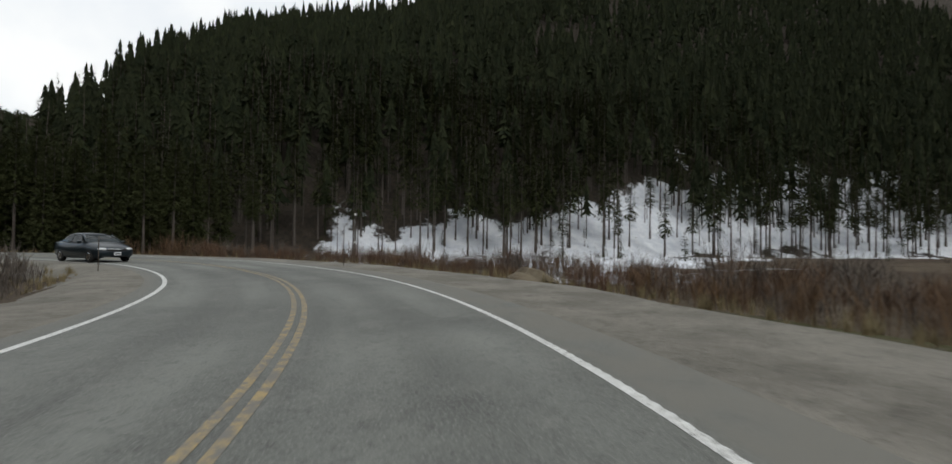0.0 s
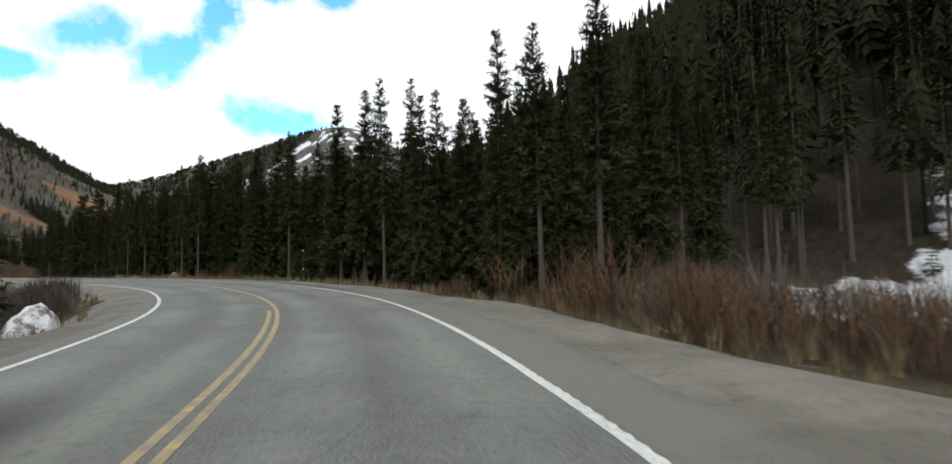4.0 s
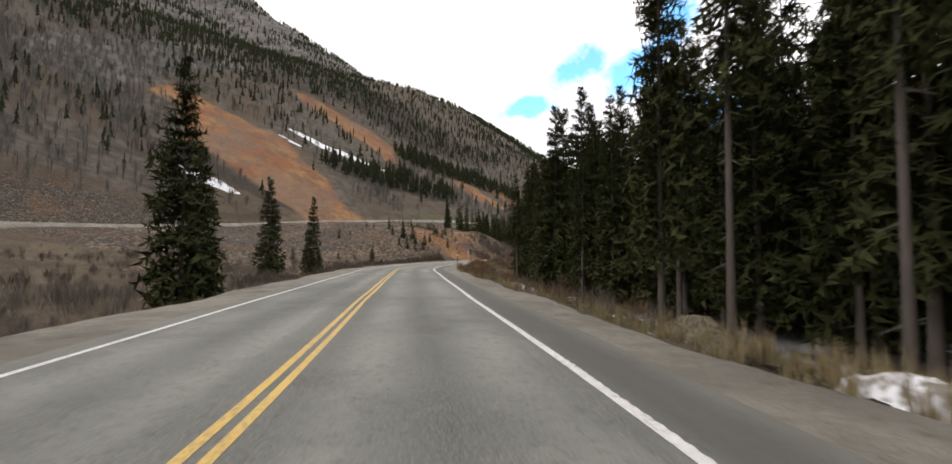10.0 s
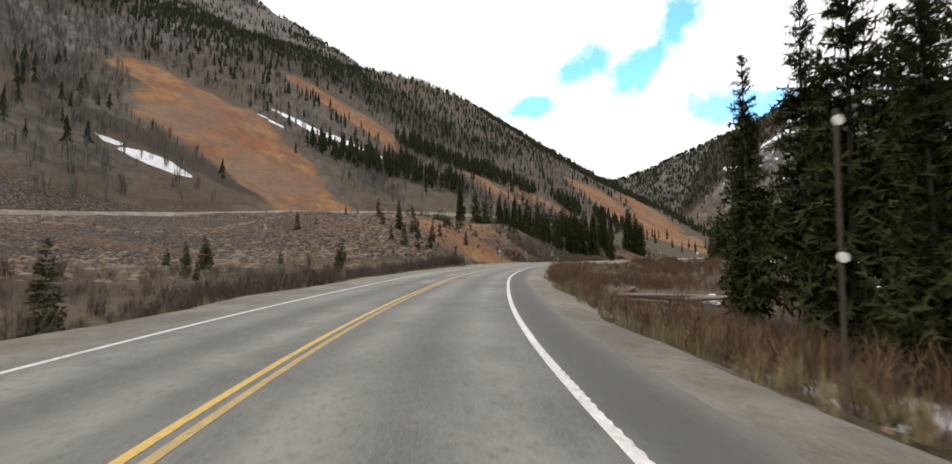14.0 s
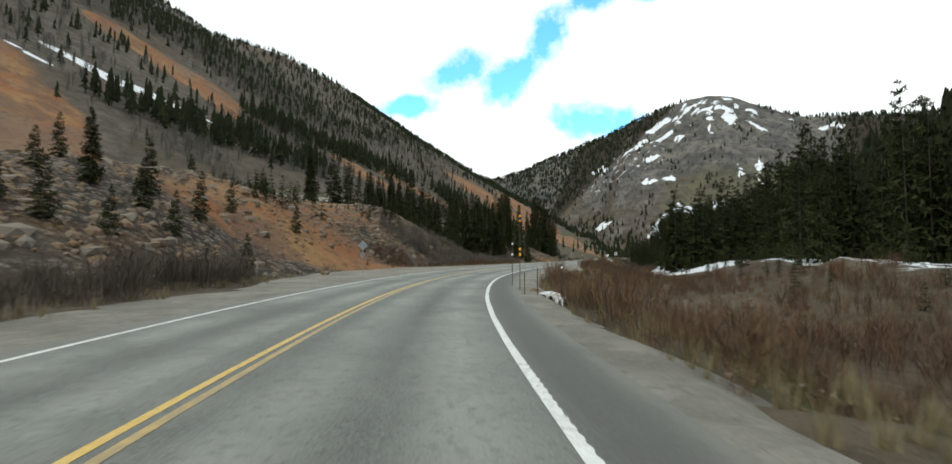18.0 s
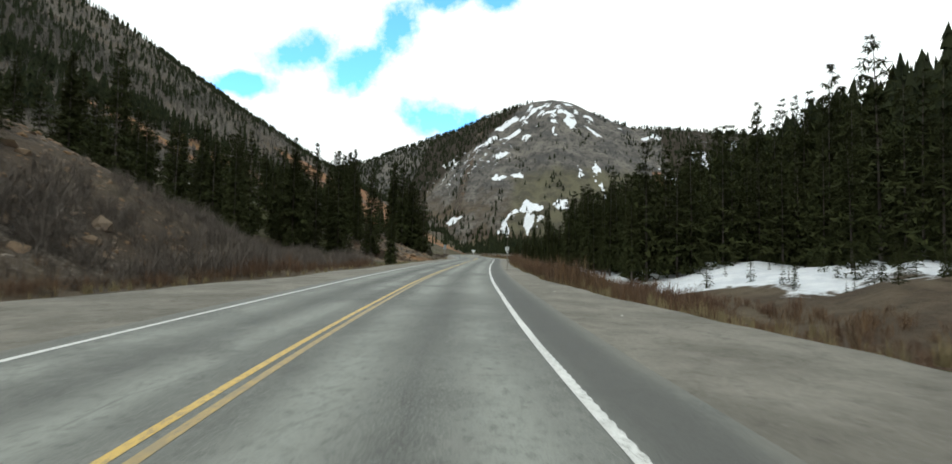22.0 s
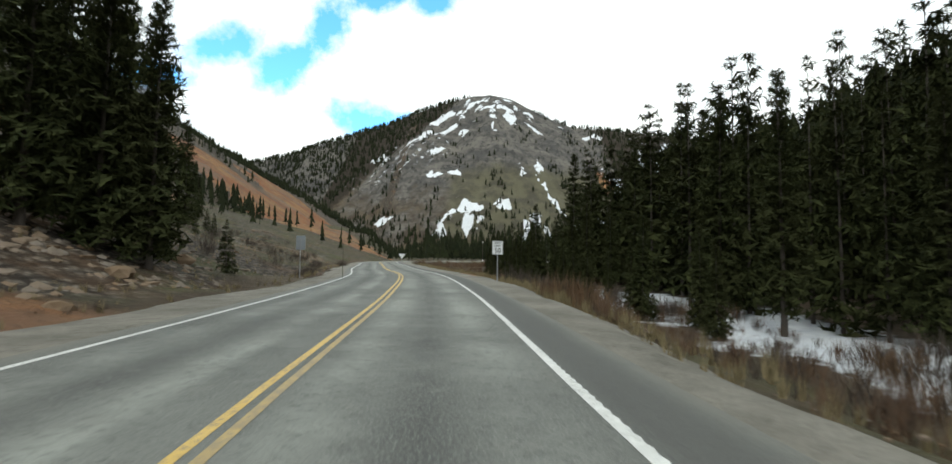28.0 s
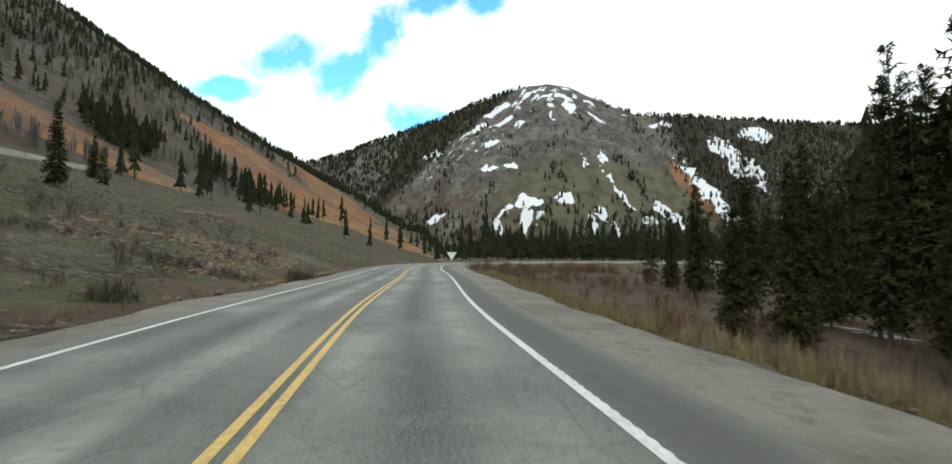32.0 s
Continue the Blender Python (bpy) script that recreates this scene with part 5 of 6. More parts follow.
thicket("grey_thicket", belt(380, -6, 50, lambda s: gravel_r(s) + 3, lambda s: gravel_r(s) + 17), 1.0, 2.1, M_GREYBRUSH, "grey leafless shrubs standing in old snow")
thicket("grey_thicket", belt(420, 262, 312, lambda s: gravel_r(s) + 1.5, lambda s: gravel_r(s) + 9), 0.6, 1.5, M_DARKBRUSH, "dark leafless brush below the shoulder")
thicket("grey_thicket", belt(260, 104, 134, lambda s: gravel_r(s) + 1.0, lambda s: gravel_r(s) + 9), 0.6, 1.6, M_GREYBRUSH, "grey leafless shrubs in patches of snow")
thicket("grey_thicket", belt(420, 40, 80, left_edge, lambda s: gravel_l(s) - 6), 0.8, 1.5, M_DARKBRUSH, "dark leafless brush on the inside of the bend")
thicket("grey_thicket", belt(750, 55, 160, -26, -58), 0.8, 1.7, M_DARKBRUSH, "leafless brush filling the low ground")
q = sow(900, -150, -84, 95, 200, lambda x, y: (toe_left(y) + 2 > x) * np.clip(0.15 + 0.9 * rough2(x, y, 9, 6) + 0.6 * (x > toe_left(y) - 6), 0, 1))
thicket("grey_thicket", q, 0.4, 1.3, M_GREYBRUSH, "low leafless brush on the stony road cut")
for nm, q, lo, hi, lab in (("dry_grass", belt(2400, -20, 340, lambda s: gravel_r(s) + drift(s) + 0.25, lambda s: gravel_r(s) + drift(s) + 2.2), 0.25, 0.5, "tufts of dry straw-coloured grass at the shoulder"),
                           ("dry_grass", belt(600, 150, 216, lambda s: gravel_r(s) + 0.3, lambda s: gravel_r(s) + 2.2), 0.25, 0.5, "tufts of dry grass between gravel and willows"),
                           ("dry_grass", belt(900, 56, 100, lambda s: gravel_r(s) + 0.2, lambda s: gravel_r(s) + 2.6), 0.3, 0.6, "tufts of dry straw-coloured grass at the shoulder"),
                           ("dry_grass", belt(1200, 283, 345, lambda s: gravel_r(s) + 0.4, lambda s: gravel_r(s) + 3.5), 0.25, 0.55, "tufts of dry straw-coloured grass at the shoulder"),
                           ("dry_grass", belt(1700, 20, 345, lambda s: gravel_l(s) - 0.4, lambda s: gravel_l(s) - 3.0), 0.2, 0.4, "tufts of dry straw-coloured grass at the shoulder"),
                           ("dry_grass", belt(1600, 250, 345, lambda s: gravel_l(s) - 1.0, lambda s: gravel_l(s) - 26), 0.15, 0.35, "short dry grass on the bank")):
    tagged(scatter(nm, TUFT, q, rng.uniform(lo, hi, len(q)), rng, M_GRASS, lab, "grass", 0.8))

for cx, cy, n_, r_ in ((-114.6, 282, 26, 1.5), (-112.6, 283, 18, 1.0), (-110.6, 285.5, 10, 0.6), (-118.5, 279, 14, 1.4), (-109.6, 273.5, 8, 0.6), (-121, 287, 16, 1.6), (-104.6, 258, 12, 0.9), (-106.4, 262, 14, 1.2), (-100.8, 236, 7, 0.6)):
    q = np.stack([rng.normal(cx, r_ * 0.5, n_), rng.normal(cy, r_ * 0.7, n_)], 1)
    thicket("grey_thicket", np.column_stack([q, height(q[:, 0], q[:, 1]) - 0.05]), 0.5, 1.0, M_DARKBRUSH, "dark rounded clump of leafless shrub on the grassy bank", 1.3)

# bare aspens on the mountain flank
M_ASPEN = Mat("aspen_bark", 0.85, 0, 0.15)
M_ASPEN.color(M_ASPEN.mix(M_ASPEN.island(), (0.155, 0.145, 0.13), (0.085, 0.08, 0.072)))
ASPEN = [bush(rng, 9, 0.16, 0.012) for _ in range(4)]


def aspen_wood(x, y):
    up = bench_x(y) - 9 - x
    q = rough2(x, y, 35, 2)
    zone = np.maximum.reduce([blob(x, y, -205, 100, 55, 42, 0), blob(x, y, -192, 208, 12, 12, 0), blob(x, y, -220, 262, 26, 20, 0), blob(x, y, -300, 120, 90, 90, 0), blob(x, y, -190, 330, 30, 50, 0), 0.5 * blob(x, y, -350, 420, 130, 140, 0), blob(x, y, -160, 345, 20, 35, 0)])
    return np.where(up > 4, zone * np.clip(0.75 + 0.5 * q, 0, 1) * (streaks(x, y, SCREE) < 0.3), 0)


q = sow(17000, -480, -160, 30, 560, aspen_wood)
tagged(scatter("aspen_wood", ASPEN, q, rng.uniform(4.5, 8, len(q)), rng, M_ASPEN, "bare grey aspens on the mountain flank", "forest"))

# dead stems lying across the snow of the hillside
def log_bits(rng):
    v, f = tube_arrays([(-0.5, 0, 0.05), (0, 0.02, 0.06), (0.5, 0, 0.05)], [0.022, 0.018, 0.008], 5)
    return v, f


def tube_arrays(pts, radii, sides):
    bm = tube_bm(bmesh.new(), pts, radii, sides)
    bmesh.ops.triangulate(bm, faces=bm.faces)
    bm.verts.index_update()
    v = np.array([tuple(q.co) for q in bm.verts])
    f = np.array([[w.index for w in q.verts] for q in bm.faces])
    bm.free()
    return v, f


M_DEADFALL = Mat("dark_dead_wood", 0.9, 0, 0.15)
M_DEADFALL.color(M_DEADFALL.mix(M_DEADFALL.noise(5, 4), (0.10, 0.078, 0.062), (0.045, 0.035, 0.028)))
q = sow(150, 20, 150, -40, 64, lambda x, y: (x > toe_right(y) - 12) * (x < toe_right(y) + 34) * (nearest(x, y)[1] > 17) * 0.9)
tagged(scatter("deadfall", [log_bits(rng) for _ in range(3)], q, rng.uniform(1.5, 4, len(q)), rng, M_DEADFALL, "dark dead stems lying on the snow", "dead wood"))
q = sow(1500, 20, 150, -40, 64, lambda x, y: (x > toe_right(y) - 30) * (x < toe_right(y) + 30) * (nearest(x, y)[1] > 17) * np.clip(0.2 + 1.2 * rough2(x, y, 4, 4), 0, 1))
thicket("snow_brush", q, 0.4, 1.3, M_DARKBRUSH, "dark twiggy brush poking through the snow")

YOUNG = [joined([(t[0], t[1]), (t[2], t[3])]) for t in SHORT]
q = sow(600, 20, 160, -45, 66, lambda x, y: (x > toe_right(y) - 34) * (x < toe_right(y) + 36) * (nearest(x, y)[1] > 19) * np.clip(0.35 + rough2(x, y, 7, 8), 0, 1))
scatter("young_spruces", YOUNG, q, 0.8 + 3.4 * rng.random(len(q)) ** 2, rng, M_SPRUCE, "young dark spruces poking out of the snow", "trees", 1.2)
q = sow(520, -124, -101, 160, 226, lambda x, y: (x < toe_left(y) - 6) * np.clip(0.5 + rough2(x, y, 6, 2), 0, 1))
scatter("young_spruces", YOUNG, q, 0.7 + 2.4 * rng.random(len(q)) ** 2, rng, M_SPRUCE, "low young spruces and juniper along the top of the road cut", "trees", 1.7)
q = sow(520, -80, -48, 158, 226, lambda x, y: (x < toe_right(y) + 6) * (nearest(x, y)[1] > 17) * 0.5)
scatter("young_spruces", YOUNG, q, 0.7 + 2.2 * rng.random(len(q)) ** 2, rng, M_SPRUCE, "young spruces in the snow behind the wet meadow", "trees", 1.2)
q = sow(380, 20, 160, -45, 70, lambda x, y: (x > toe_right(y) - 4) * (x < toe_right(y) + 44) * (nearest(x, y)[1] > 19))
scatter("dead_poles", [(t[0], t[1]) for t in BARE], q, rng.uniform(5, 13, len(q)), rng, M_BARK, "thin bare dead stems standing in the snow", "trees", 0.75)

# ---- stones
M_ROCK = Mat("weathered_rock", 0.9, 0, 0.2)
M_ROCK.color(M_ROCK.mix(M_ROCK.island(), M_ROCK.mix(M_ROCK.noise(4, 5), (0.235, 0.205, 0.175), (0.11, 0.095, 0.08)), (0.17, 0.115, 0.07))).bump(M_ROCK.noise(9, 5, 0.7), 0.6, 0.03)


M_PALEROCK = Mat("pale_quartz_rock", 0.85, 0, 0.25)
M_PALEROCK.color(M_PALEROCK.mix(M_PALEROCK.noise(20, 4), (0.55, 0.53, 0.49), (0.40, 0.38, 0.35)))


def stone(rng, sub=1, flat=0.7):
    bm = bmesh.new()
    bmesh.ops.create_icosphere(bm, subdivisions=sub, radius=0.5)
    k = rng.random(3) * 10
    for v in bm.verts:
        n = noise.noise(Vector(v.co) * 2.2 + Vector(k))
        v.co *= 0.85 + 0.55 * n
        v.co.z *= flat
    bm.verts.ensure_lookup_table()
    v = np.array([tuple(q.co) for q in bm.verts])
    f = np.array([[w.index for w in q.verts] for q in bm.faces])
    bm.free()
    return v, f


STONES = [stone(rng) for _ in range(8)]


M_RUST = Mat("rusty_rock", 0.9, 0, 0.2)
M_RUST.color(M_RUST.mix(M_RUST.island(), M_RUST.mix(M_RUST.noise(4, 5), (0.215, 0.135, 0.07), (0.10, 0.062, 0.036)), (0.17, 0.135, 0.105)))


def strew(name, q, lo, hi, label, mat=None):
    tagged(scatter(name, STONES, q, lo + (hi - lo) * rng.random(len(q)) ** 2.2, rng, mat or M_ROCK, label, "stones"))


strew("scree", sow(13000, -150, -82, 90, 185, lambda x, y: (toe_left(y) > x) * np.clip(0.2 + rough2(x, y, 6, 2) + 0.6 * (toe_left(y) - x < 22), 0, 1)), 0.18, 1.25, "loose angular stones on the road cut")
strew("scree", sow(900, -112, -98, 219, 262, lambda x, y: (toe_left(y) > x) * np.clip(0.3 + 1.2 * rough2(x, y, 5, 7), 0, 1)), 0.1, 0.5, "loose broken rock on the cut bank")
strew("rusty_scree", sow(30000, -118, -88, 118, 194, lambda x, y: (toe_left(y) > x) * (toe_left(y) - 17 < x) * np.clip(0.55 + 0.5 * rough2(x, y, 5, 2), 0, 1)), 0.12, 0.62, "loose rusty stones on the road cut", M_RUST)
strew("rock_face", sow(2600, -109, -101, 222, 248, lambda x, y: (toe_left(y) > x) * 0.9), 0.12, 0.75, "angular brown rock of the cut bank")
strew("scree", sow(7500, -140, -104, 240, 330, lambda x, y: (toe_left(y) > x) * np.clip(0.15 + 1.3 * rough2(x, y, 6, 3), 0, 1)), 0.08, 0.5, "loose grey stones on the grassy bank")
q = sow(42000, -130, -100, 248, 330, lambda x, y: (toe_left(y) + 9 > x) * (nearest(x, y)[1] < -6.6) * np.clip(1.6 * (rough2(x, y, 7, 8) + 0.5 * rough2(x, y, 2.5, 5)) - 0.1, 0.04, 1))
strew("scree", q + [0, 0, 0.08], 0.09, 0.42, "small grey stones in runs down the grassy bank")
strew("shoulder_stones", belt(4200, -20, 330, lambda s: PAVED_R + 0.05, lambda s: gravel_r(s) + 1.2), 0.02, 0.14, "small stones strewn on the gravel shoulder")
strew("shoulder_stones", belt(1500, 20, 330, lambda s: gravel_l(s) - 1.0, lambda s: PAVED_L - 0.1), 0.02, 0.14, "small stones strewn on the gravel shoulder")
for x, y, r, lab in [(-72.9, 148.3, 0.26, "pale pinkish boulder at the edge of the shoulder"), (-103.3, 240.2, 0.7, "grey boulder on the cut bank"), (-101.4, 236.0, 0.55, "angular rock on the cut bank"), (-102.8, 232.6, 0.8, "brown rock on the cut bank"),
                     (-105.5, 246.5, 0.8, "pale boulder high on the grassy bank"), (-83.6, 187.6, 0.055, "small white stone on the gravel"), (-89.5, 154.5, 0.5, "low grey rock below the scree"), (-60.5, 141.5, 0.6, "snow-dusted boulder by the pond"),
                     (-82.9, 184.2, 0.055, "small white stone on the gravel"), (-84.3, 191.0, 0.055, "small white stone on the gravel"), (-81.5, 178.2, 0.055, "small white stone on the gravel"), (-104.6, 229.3, 0.7, "brown rock on the cut bank")]:
    v, f = stone(rng, 2, 0.65)
    b = thing("boulder", lab, "rock", "roadside boulders", mesh_from("boulder", v * r * 1.3, f, M_PALEROCK if r < 0.1 else M_ROCK))
    st_, of_ = nearest([x], [y])
    b.matrix_world = pose(x, y, max(zat(x, y), -0.03 if gravel_l(st_[0]) < of_[0] < gravel_r(st_[0]) else -9) + r * 0.18, 0, 0, rng.uniform(0, 360))

# ---- heaps of old snow and earth
M_SNOW = Mat("dirty_old_snow", 0.6, 0, 0.3)
M_SNOW.b.inputs["Subsurface Weight"].default_value = 0.0
sc = M_SNOW.mix(M_SNOW.step(M_SNOW.noise(1.6, 6, 0.7), 0.45, 0.62), (0.66, 0.68, 0.72), (0.36, 0.34, 0.31))
sc = M_SNOW.mix(M_SNOW.math("MULTIPLY", M_SNOW.step(M_SNOW.noise(3.2, 6, 0.75), 0.47, 0.6), 0.85), sc, (0.13, 0.105, 0.08))
M_SNOW.color(sc).bump(M_SNOW.noise(6, 5, 0.65), 0.6, 0.06)
M_DIRT = Mat("heaped_earth", 0.95, 0, 0.1)
M_DIRT.color(M_DIRT.mix(M_DIRT.step(M_DIRT.noise(1.2, 6, 0.7), 0.38, 0.65), (0.165, 0.138, 0.098), (0.09, 0.073, 0.052))).bump(M_DIRT.noise(7, 5, 0.7), 0.9, 0.06)
M_MATTED = Mat("matted_dead_grass", 0.95, 0, 0.1)
M_MATTED.color(M_MATTED.mix(M_MATTED.step(M_MATTED.noise(14, 6, 0.8), 0.4, 0.62), (0.06, 0.05, 0.036), (0.2, 0.175, 0.125))).bump(M_MATTED.noise(22, 5, 0.8), 0.9, 0.05)
M_REDDIRT = Mat("red_earth", 0.95, 0, 0.1)
M_REDDIRT.color(M_REDDIRT.mix(M_REDDIRT.noise(2.5, 6, 0.7), (0.30, 0.155, 0.085), (0.20, 0.12, 0.075))).bump(M_REDDIRT.noise(9, 5, 0.7), 0.8, 0.05)


def heap(name, label, category, x, y, lx, ly, h, turn, mat, seed, base=None):
    n, m = 26, 20
    u, v = np.meshgrid(np.linspace(-1, 1, n), np.linspace(-1, 1, m))
    r = np.sqrt(u * u + v * v) + 0.22 * rough2(u * 6 + seed, v * 6, 2.0, seed)
    z = h * np.clip(1 - r * r, -0.25, 1) ** 1.0 * (1 + 0.18 * rough2(u * 4 - seed, v * 4, 2.0, seed * 2)) + 0.03 * rough2(u * 20, v * 20, 1.5, seed)
    c, s = math.cos(radians(turn)), math.sin(radians(turn))
    wx, wy = x + (u * lx * c - v * ly * s), y + (u * lx * s + v * ly * c)
    gz = height(wx, wy)
    st_, of_ = nearest(wx, wy)
    pav = ((of_ < gravel_r(st_)) & (of_ > gravel_l(st_))).reshape(gz.shape)
    gz = np.where(pav, np.maximum(gz, -0.03), gz)
    past = (of_ - gravel_r(st_)).reshape(gz.shape)
    gz = np.where(past >= 0, np.maximum(gz, -0.03 - 0.4 * past), gz)
    zz = gz + np.where(z > 0, z, np.maximum(z * 6, -0.5))
    ob = thing(name, label, category, "", mesh_from(name, np.stack([wx, wy, zz], 2).reshape(-1, 3), grid_faces(n, m), mat, True))
    return ob


for i, (x, y, lx, ly, h, t) in enumerate([(-4.4, 76.9, 1.6, 0.8, 0.42, 135), (-12.2, 82.8, 0.9, 0.5, 0.3, 130), (7.9, 62.6, 1.0, 0.5, 0.26, 130), (6.0, 64.8, 0.6, 0.4, 0.18, 120), (-18.6, 89.6, 0.8, 0.45, 0.16, 130), (-21.4, 92.8, 1.0, 0.5, 0.18, 130),
                                        (-34.0, 104.6, 2.6, 1.5, 0.75, 140), (-30.5, 101.3, 2.2, 1.3, 0.7, 140), (-37.5, 108.5, 1.5, 0.9, 0.35, 135), (6.4, 40.4, 0.95, 0.6, 0.75, 110), (2.0, 35.5, 1.2, 0.8, 0.35, 95), (-71.7, 146.9, 1.15, 0.17, 0.10, -51),
                                        (-53.5, 139.5, 0.9, 0.7, 0.9, 0), (-94.0, 158.0, 1.2, 0.5, 0.2, 110)]):
    heap("snow_mound", "dirty melting mound of old snow beside the road", "snow", x, y, lx, ly, h, t, M_SNOW, i * 1.7 + 1)
for s_, o_, lx, ly, h, lab in ((86.3, 4.75, 1.5, 0.6, 0.5, "mound of dead grass and earth beside the shoulder"), (98.4, 4.7, 1.2, 0.5, 0.35, "low heap of matted grass at the edge of the shoulder")):
    x, y = (float(q) for q in road_xy(s_, o_))
    heap("grass_mound", lab, "mound", x, y, lx, ly, h, 132, M_MATTED, s_)
x, y = (float(q) for q in road_xy(87.0, 4.95))
heap("snow_mound", "thin cap of old snow on the grassy mound", "snow", x, y, 1.0, 0.34, 0.62, 132, M_SNOW, 4.4)
heap("earth_mound", "low mound of bare brown earth on the shoulder", "mound", 16.2, 6.9, 1.3, 1.0, 0.42, 35, M_DIRT, 3.3)
heap("earth_berm", "flat berm of reddish earth beside the gravel", "mound", -88.6, 259.0, 4.2, 1.2, 0.4, 98, M_REDDIRT, 5.1)

# ---- pond with drowned logs
M_WATER = Mat("pond_water", 0.04, 0, 0.5)
M_WATER.color((0.012, 0.012, 0.010)).bump(M_WATER.noise(2.5, 2), 0.05, 0.02)
a = np.linspace(0, 2 * math.pi, 48, endpoint=False)
rr = 1.12 + 0.10 * np.sin(3 * a + 1) + 0.06 * np.sin(7 * a)
pv = np.concatenate([[[-56.5, 135.5, -2.05]], np.stack([-56.5 + 7.5 * rr * np.cos(a), 135.5 + 5.5 * rr * np.sin(a), np.full(48, -2.05)], 1)])
pf = np.array([(0, i + 1, (i + 1) % 48 + 1) for i in range(48)])
tagged(new("water_pond", mesh_from("water_pond", pv, pf, M_WATER)), "dark still pond water reflecting the sky", "water", kind="structure")
M_DEAD = Mat("dead_wood", 0.85, 0, 0.2)
M_DEAD.color(M_DEAD.mix(M_DEAD.noise(6, 5, 0.6, (1, 1, 1)), (0.30, 0.26, 0.23), (0.13, 0.10, 0.085))).bump(M_DEAD.noise(20, 4), 0.7, 0.02)
for pts, r0, lab in [([(-60.5, 138.6, -1.95), (-57, 139.4, -1.85), (-53, 139.0, -1.7)], 0.13, "grey drowned log at the edge of the pond"), ([(-54.5, 137.5, -1.9), (-51.5, 136.0, -1.5), (-48.5, 133.5, -1.4)], 0.17, "fallen dead trunk by the pond")]:
    log = thing("fallen_log", lab, "log", "drowned logs")
    part("trunk", bm_mesh("trunk", tube_bm(bmesh.new(), pts, [r0, r0 * 0.9, r0 * 0.7]), M_DEAD, True), log)
    e = Vector(pts[0])
    for k in range(6):
        a_ = rng.random() * 6.28
        tip = e + Vector((0.7 * math.cos(a_), 0.3 * rng.standard_normal(), 0.55 * math.sin(a_) + 0.2))
        part("root", bm_mesh("root", tube_bm(bmesh.new(), [e, e.lerp(tip, 0.5) + Vector((0, 0, 0.08)), tip], [r0 * 0.5, r0 * 0.3, 0.015], 5), M_DEAD, True), log)

# ---- markers and signs
M_STEEL = Mat("galvanised_steel", 0.45, 0.8, 0.5)
M_STEEL.color(M_STEEL.mix(M_STEEL.noise(12, 4), (0.42, 0.43, 0.44), (0.30, 0.31, 0.33)))
M_POST = Mat("dark_weathered_post", 0.75, 0.2, 0.3)
M_POST.color(M_POST.mix(M_POST.noise(18, 4, 0.7), (0.055, 0.045, 0.035), (0.10, 0.085, 0.07)))
M_REFLECT = Mat("white_reflector", 0.35, 0, 0.6)
M_REFLECT.color((0.82, 0.82, 0.80))
M_AMBER = Mat("amber_reflector", 0.35, 0, 0.6)
M_AMBER.color(M_AMBER.mix(M_AMBER.noise(30, 2), (0.85, 0.45, 0.03), (0.75, 0.36, 0.02)))
M_PANEL = Mat("white_sign_sheeting", 0.45, 0, 0.5)
M_PANEL.color(M_PANEL.mix(M_PANEL.noise(3, 4), (0.74, 0.76, 0.78), (0.68, 0.70, 0.72)))
M_BLACK = Mat("black_sign_ink", 0.5, 0, 0.4)
M_BLACK.color((0.015, 0.015, 0.016))
M_ALU = Mat("dull_aluminium_sign_back", 0.5, 0.6, 0.4)
M_ALU.color(M_ALU.mix(M_ALU.noise(5, 4), (0.36, 0.40, 0.44), (0.28, 0.31, 0.34)))


def cyl(r, h, sides=10, at=(0, 0, 0)):
    return tube_bm(bmesh.new(), [at, (at[0], at[1], at[2] + h)], [r, r], sides)


def disc(r, t=0.012, at=(0, 0, 0)):
    bm = bmesh.new()
    bmesh.ops.create_cone(bm, cap_ends=True, segments=18, radius1=r, radius2=r, depth=t, matrix=Matrix.Translation(at) @ Matrix.Rotation(math.pi / 2, 4, "X"))
    return bm


def facing(s):
    """Turn, in degrees, by which a thing's front (towards -y) faces the oncoming driver at that station."""
    tx, ty = np.interp(s, ST, TAN[:, 0]), np.interp(s, ST, TAN[:, 1])
    return math.degrees(math.atan2(-tx, ty))


def marker(x, y, h, discs, label, lean=0.0, mat=None, r=0.016, group="roadside marker posts", amber=()):
    ob = thing("marker_post", label, "marker post", group)
    part("post", bm_mesh("post", cyl(r, h + 0.3, 8, (0, 0, -0.3)), mat or M_POST), ob)
    for q, rad in discs:
        part("reflector", bm_mesh("reflector", disc(rad, 0.014, (0, -r - 0.008, q)), M_REFLECT), ob, "round white reflector")
    for q, w_, h_ in amber:
        part("reflector", bm_mesh("reflector", box_bm(bmesh.new(), w_, 0.015, h_, (0, -r - 0.008, q), bevel=0.004), M_AMBER), ob, "amber reflector")
    st_, of_ = nearest([x], [y])
    z = zat(x, y)
    ob.matrix_world = pose(x, y, max(z, -0.04) if gravel_l(st_[0]) < of_[0] < gravel_r(st_[0]) else z, lean, 0, facing(st_[0]))
    return ob


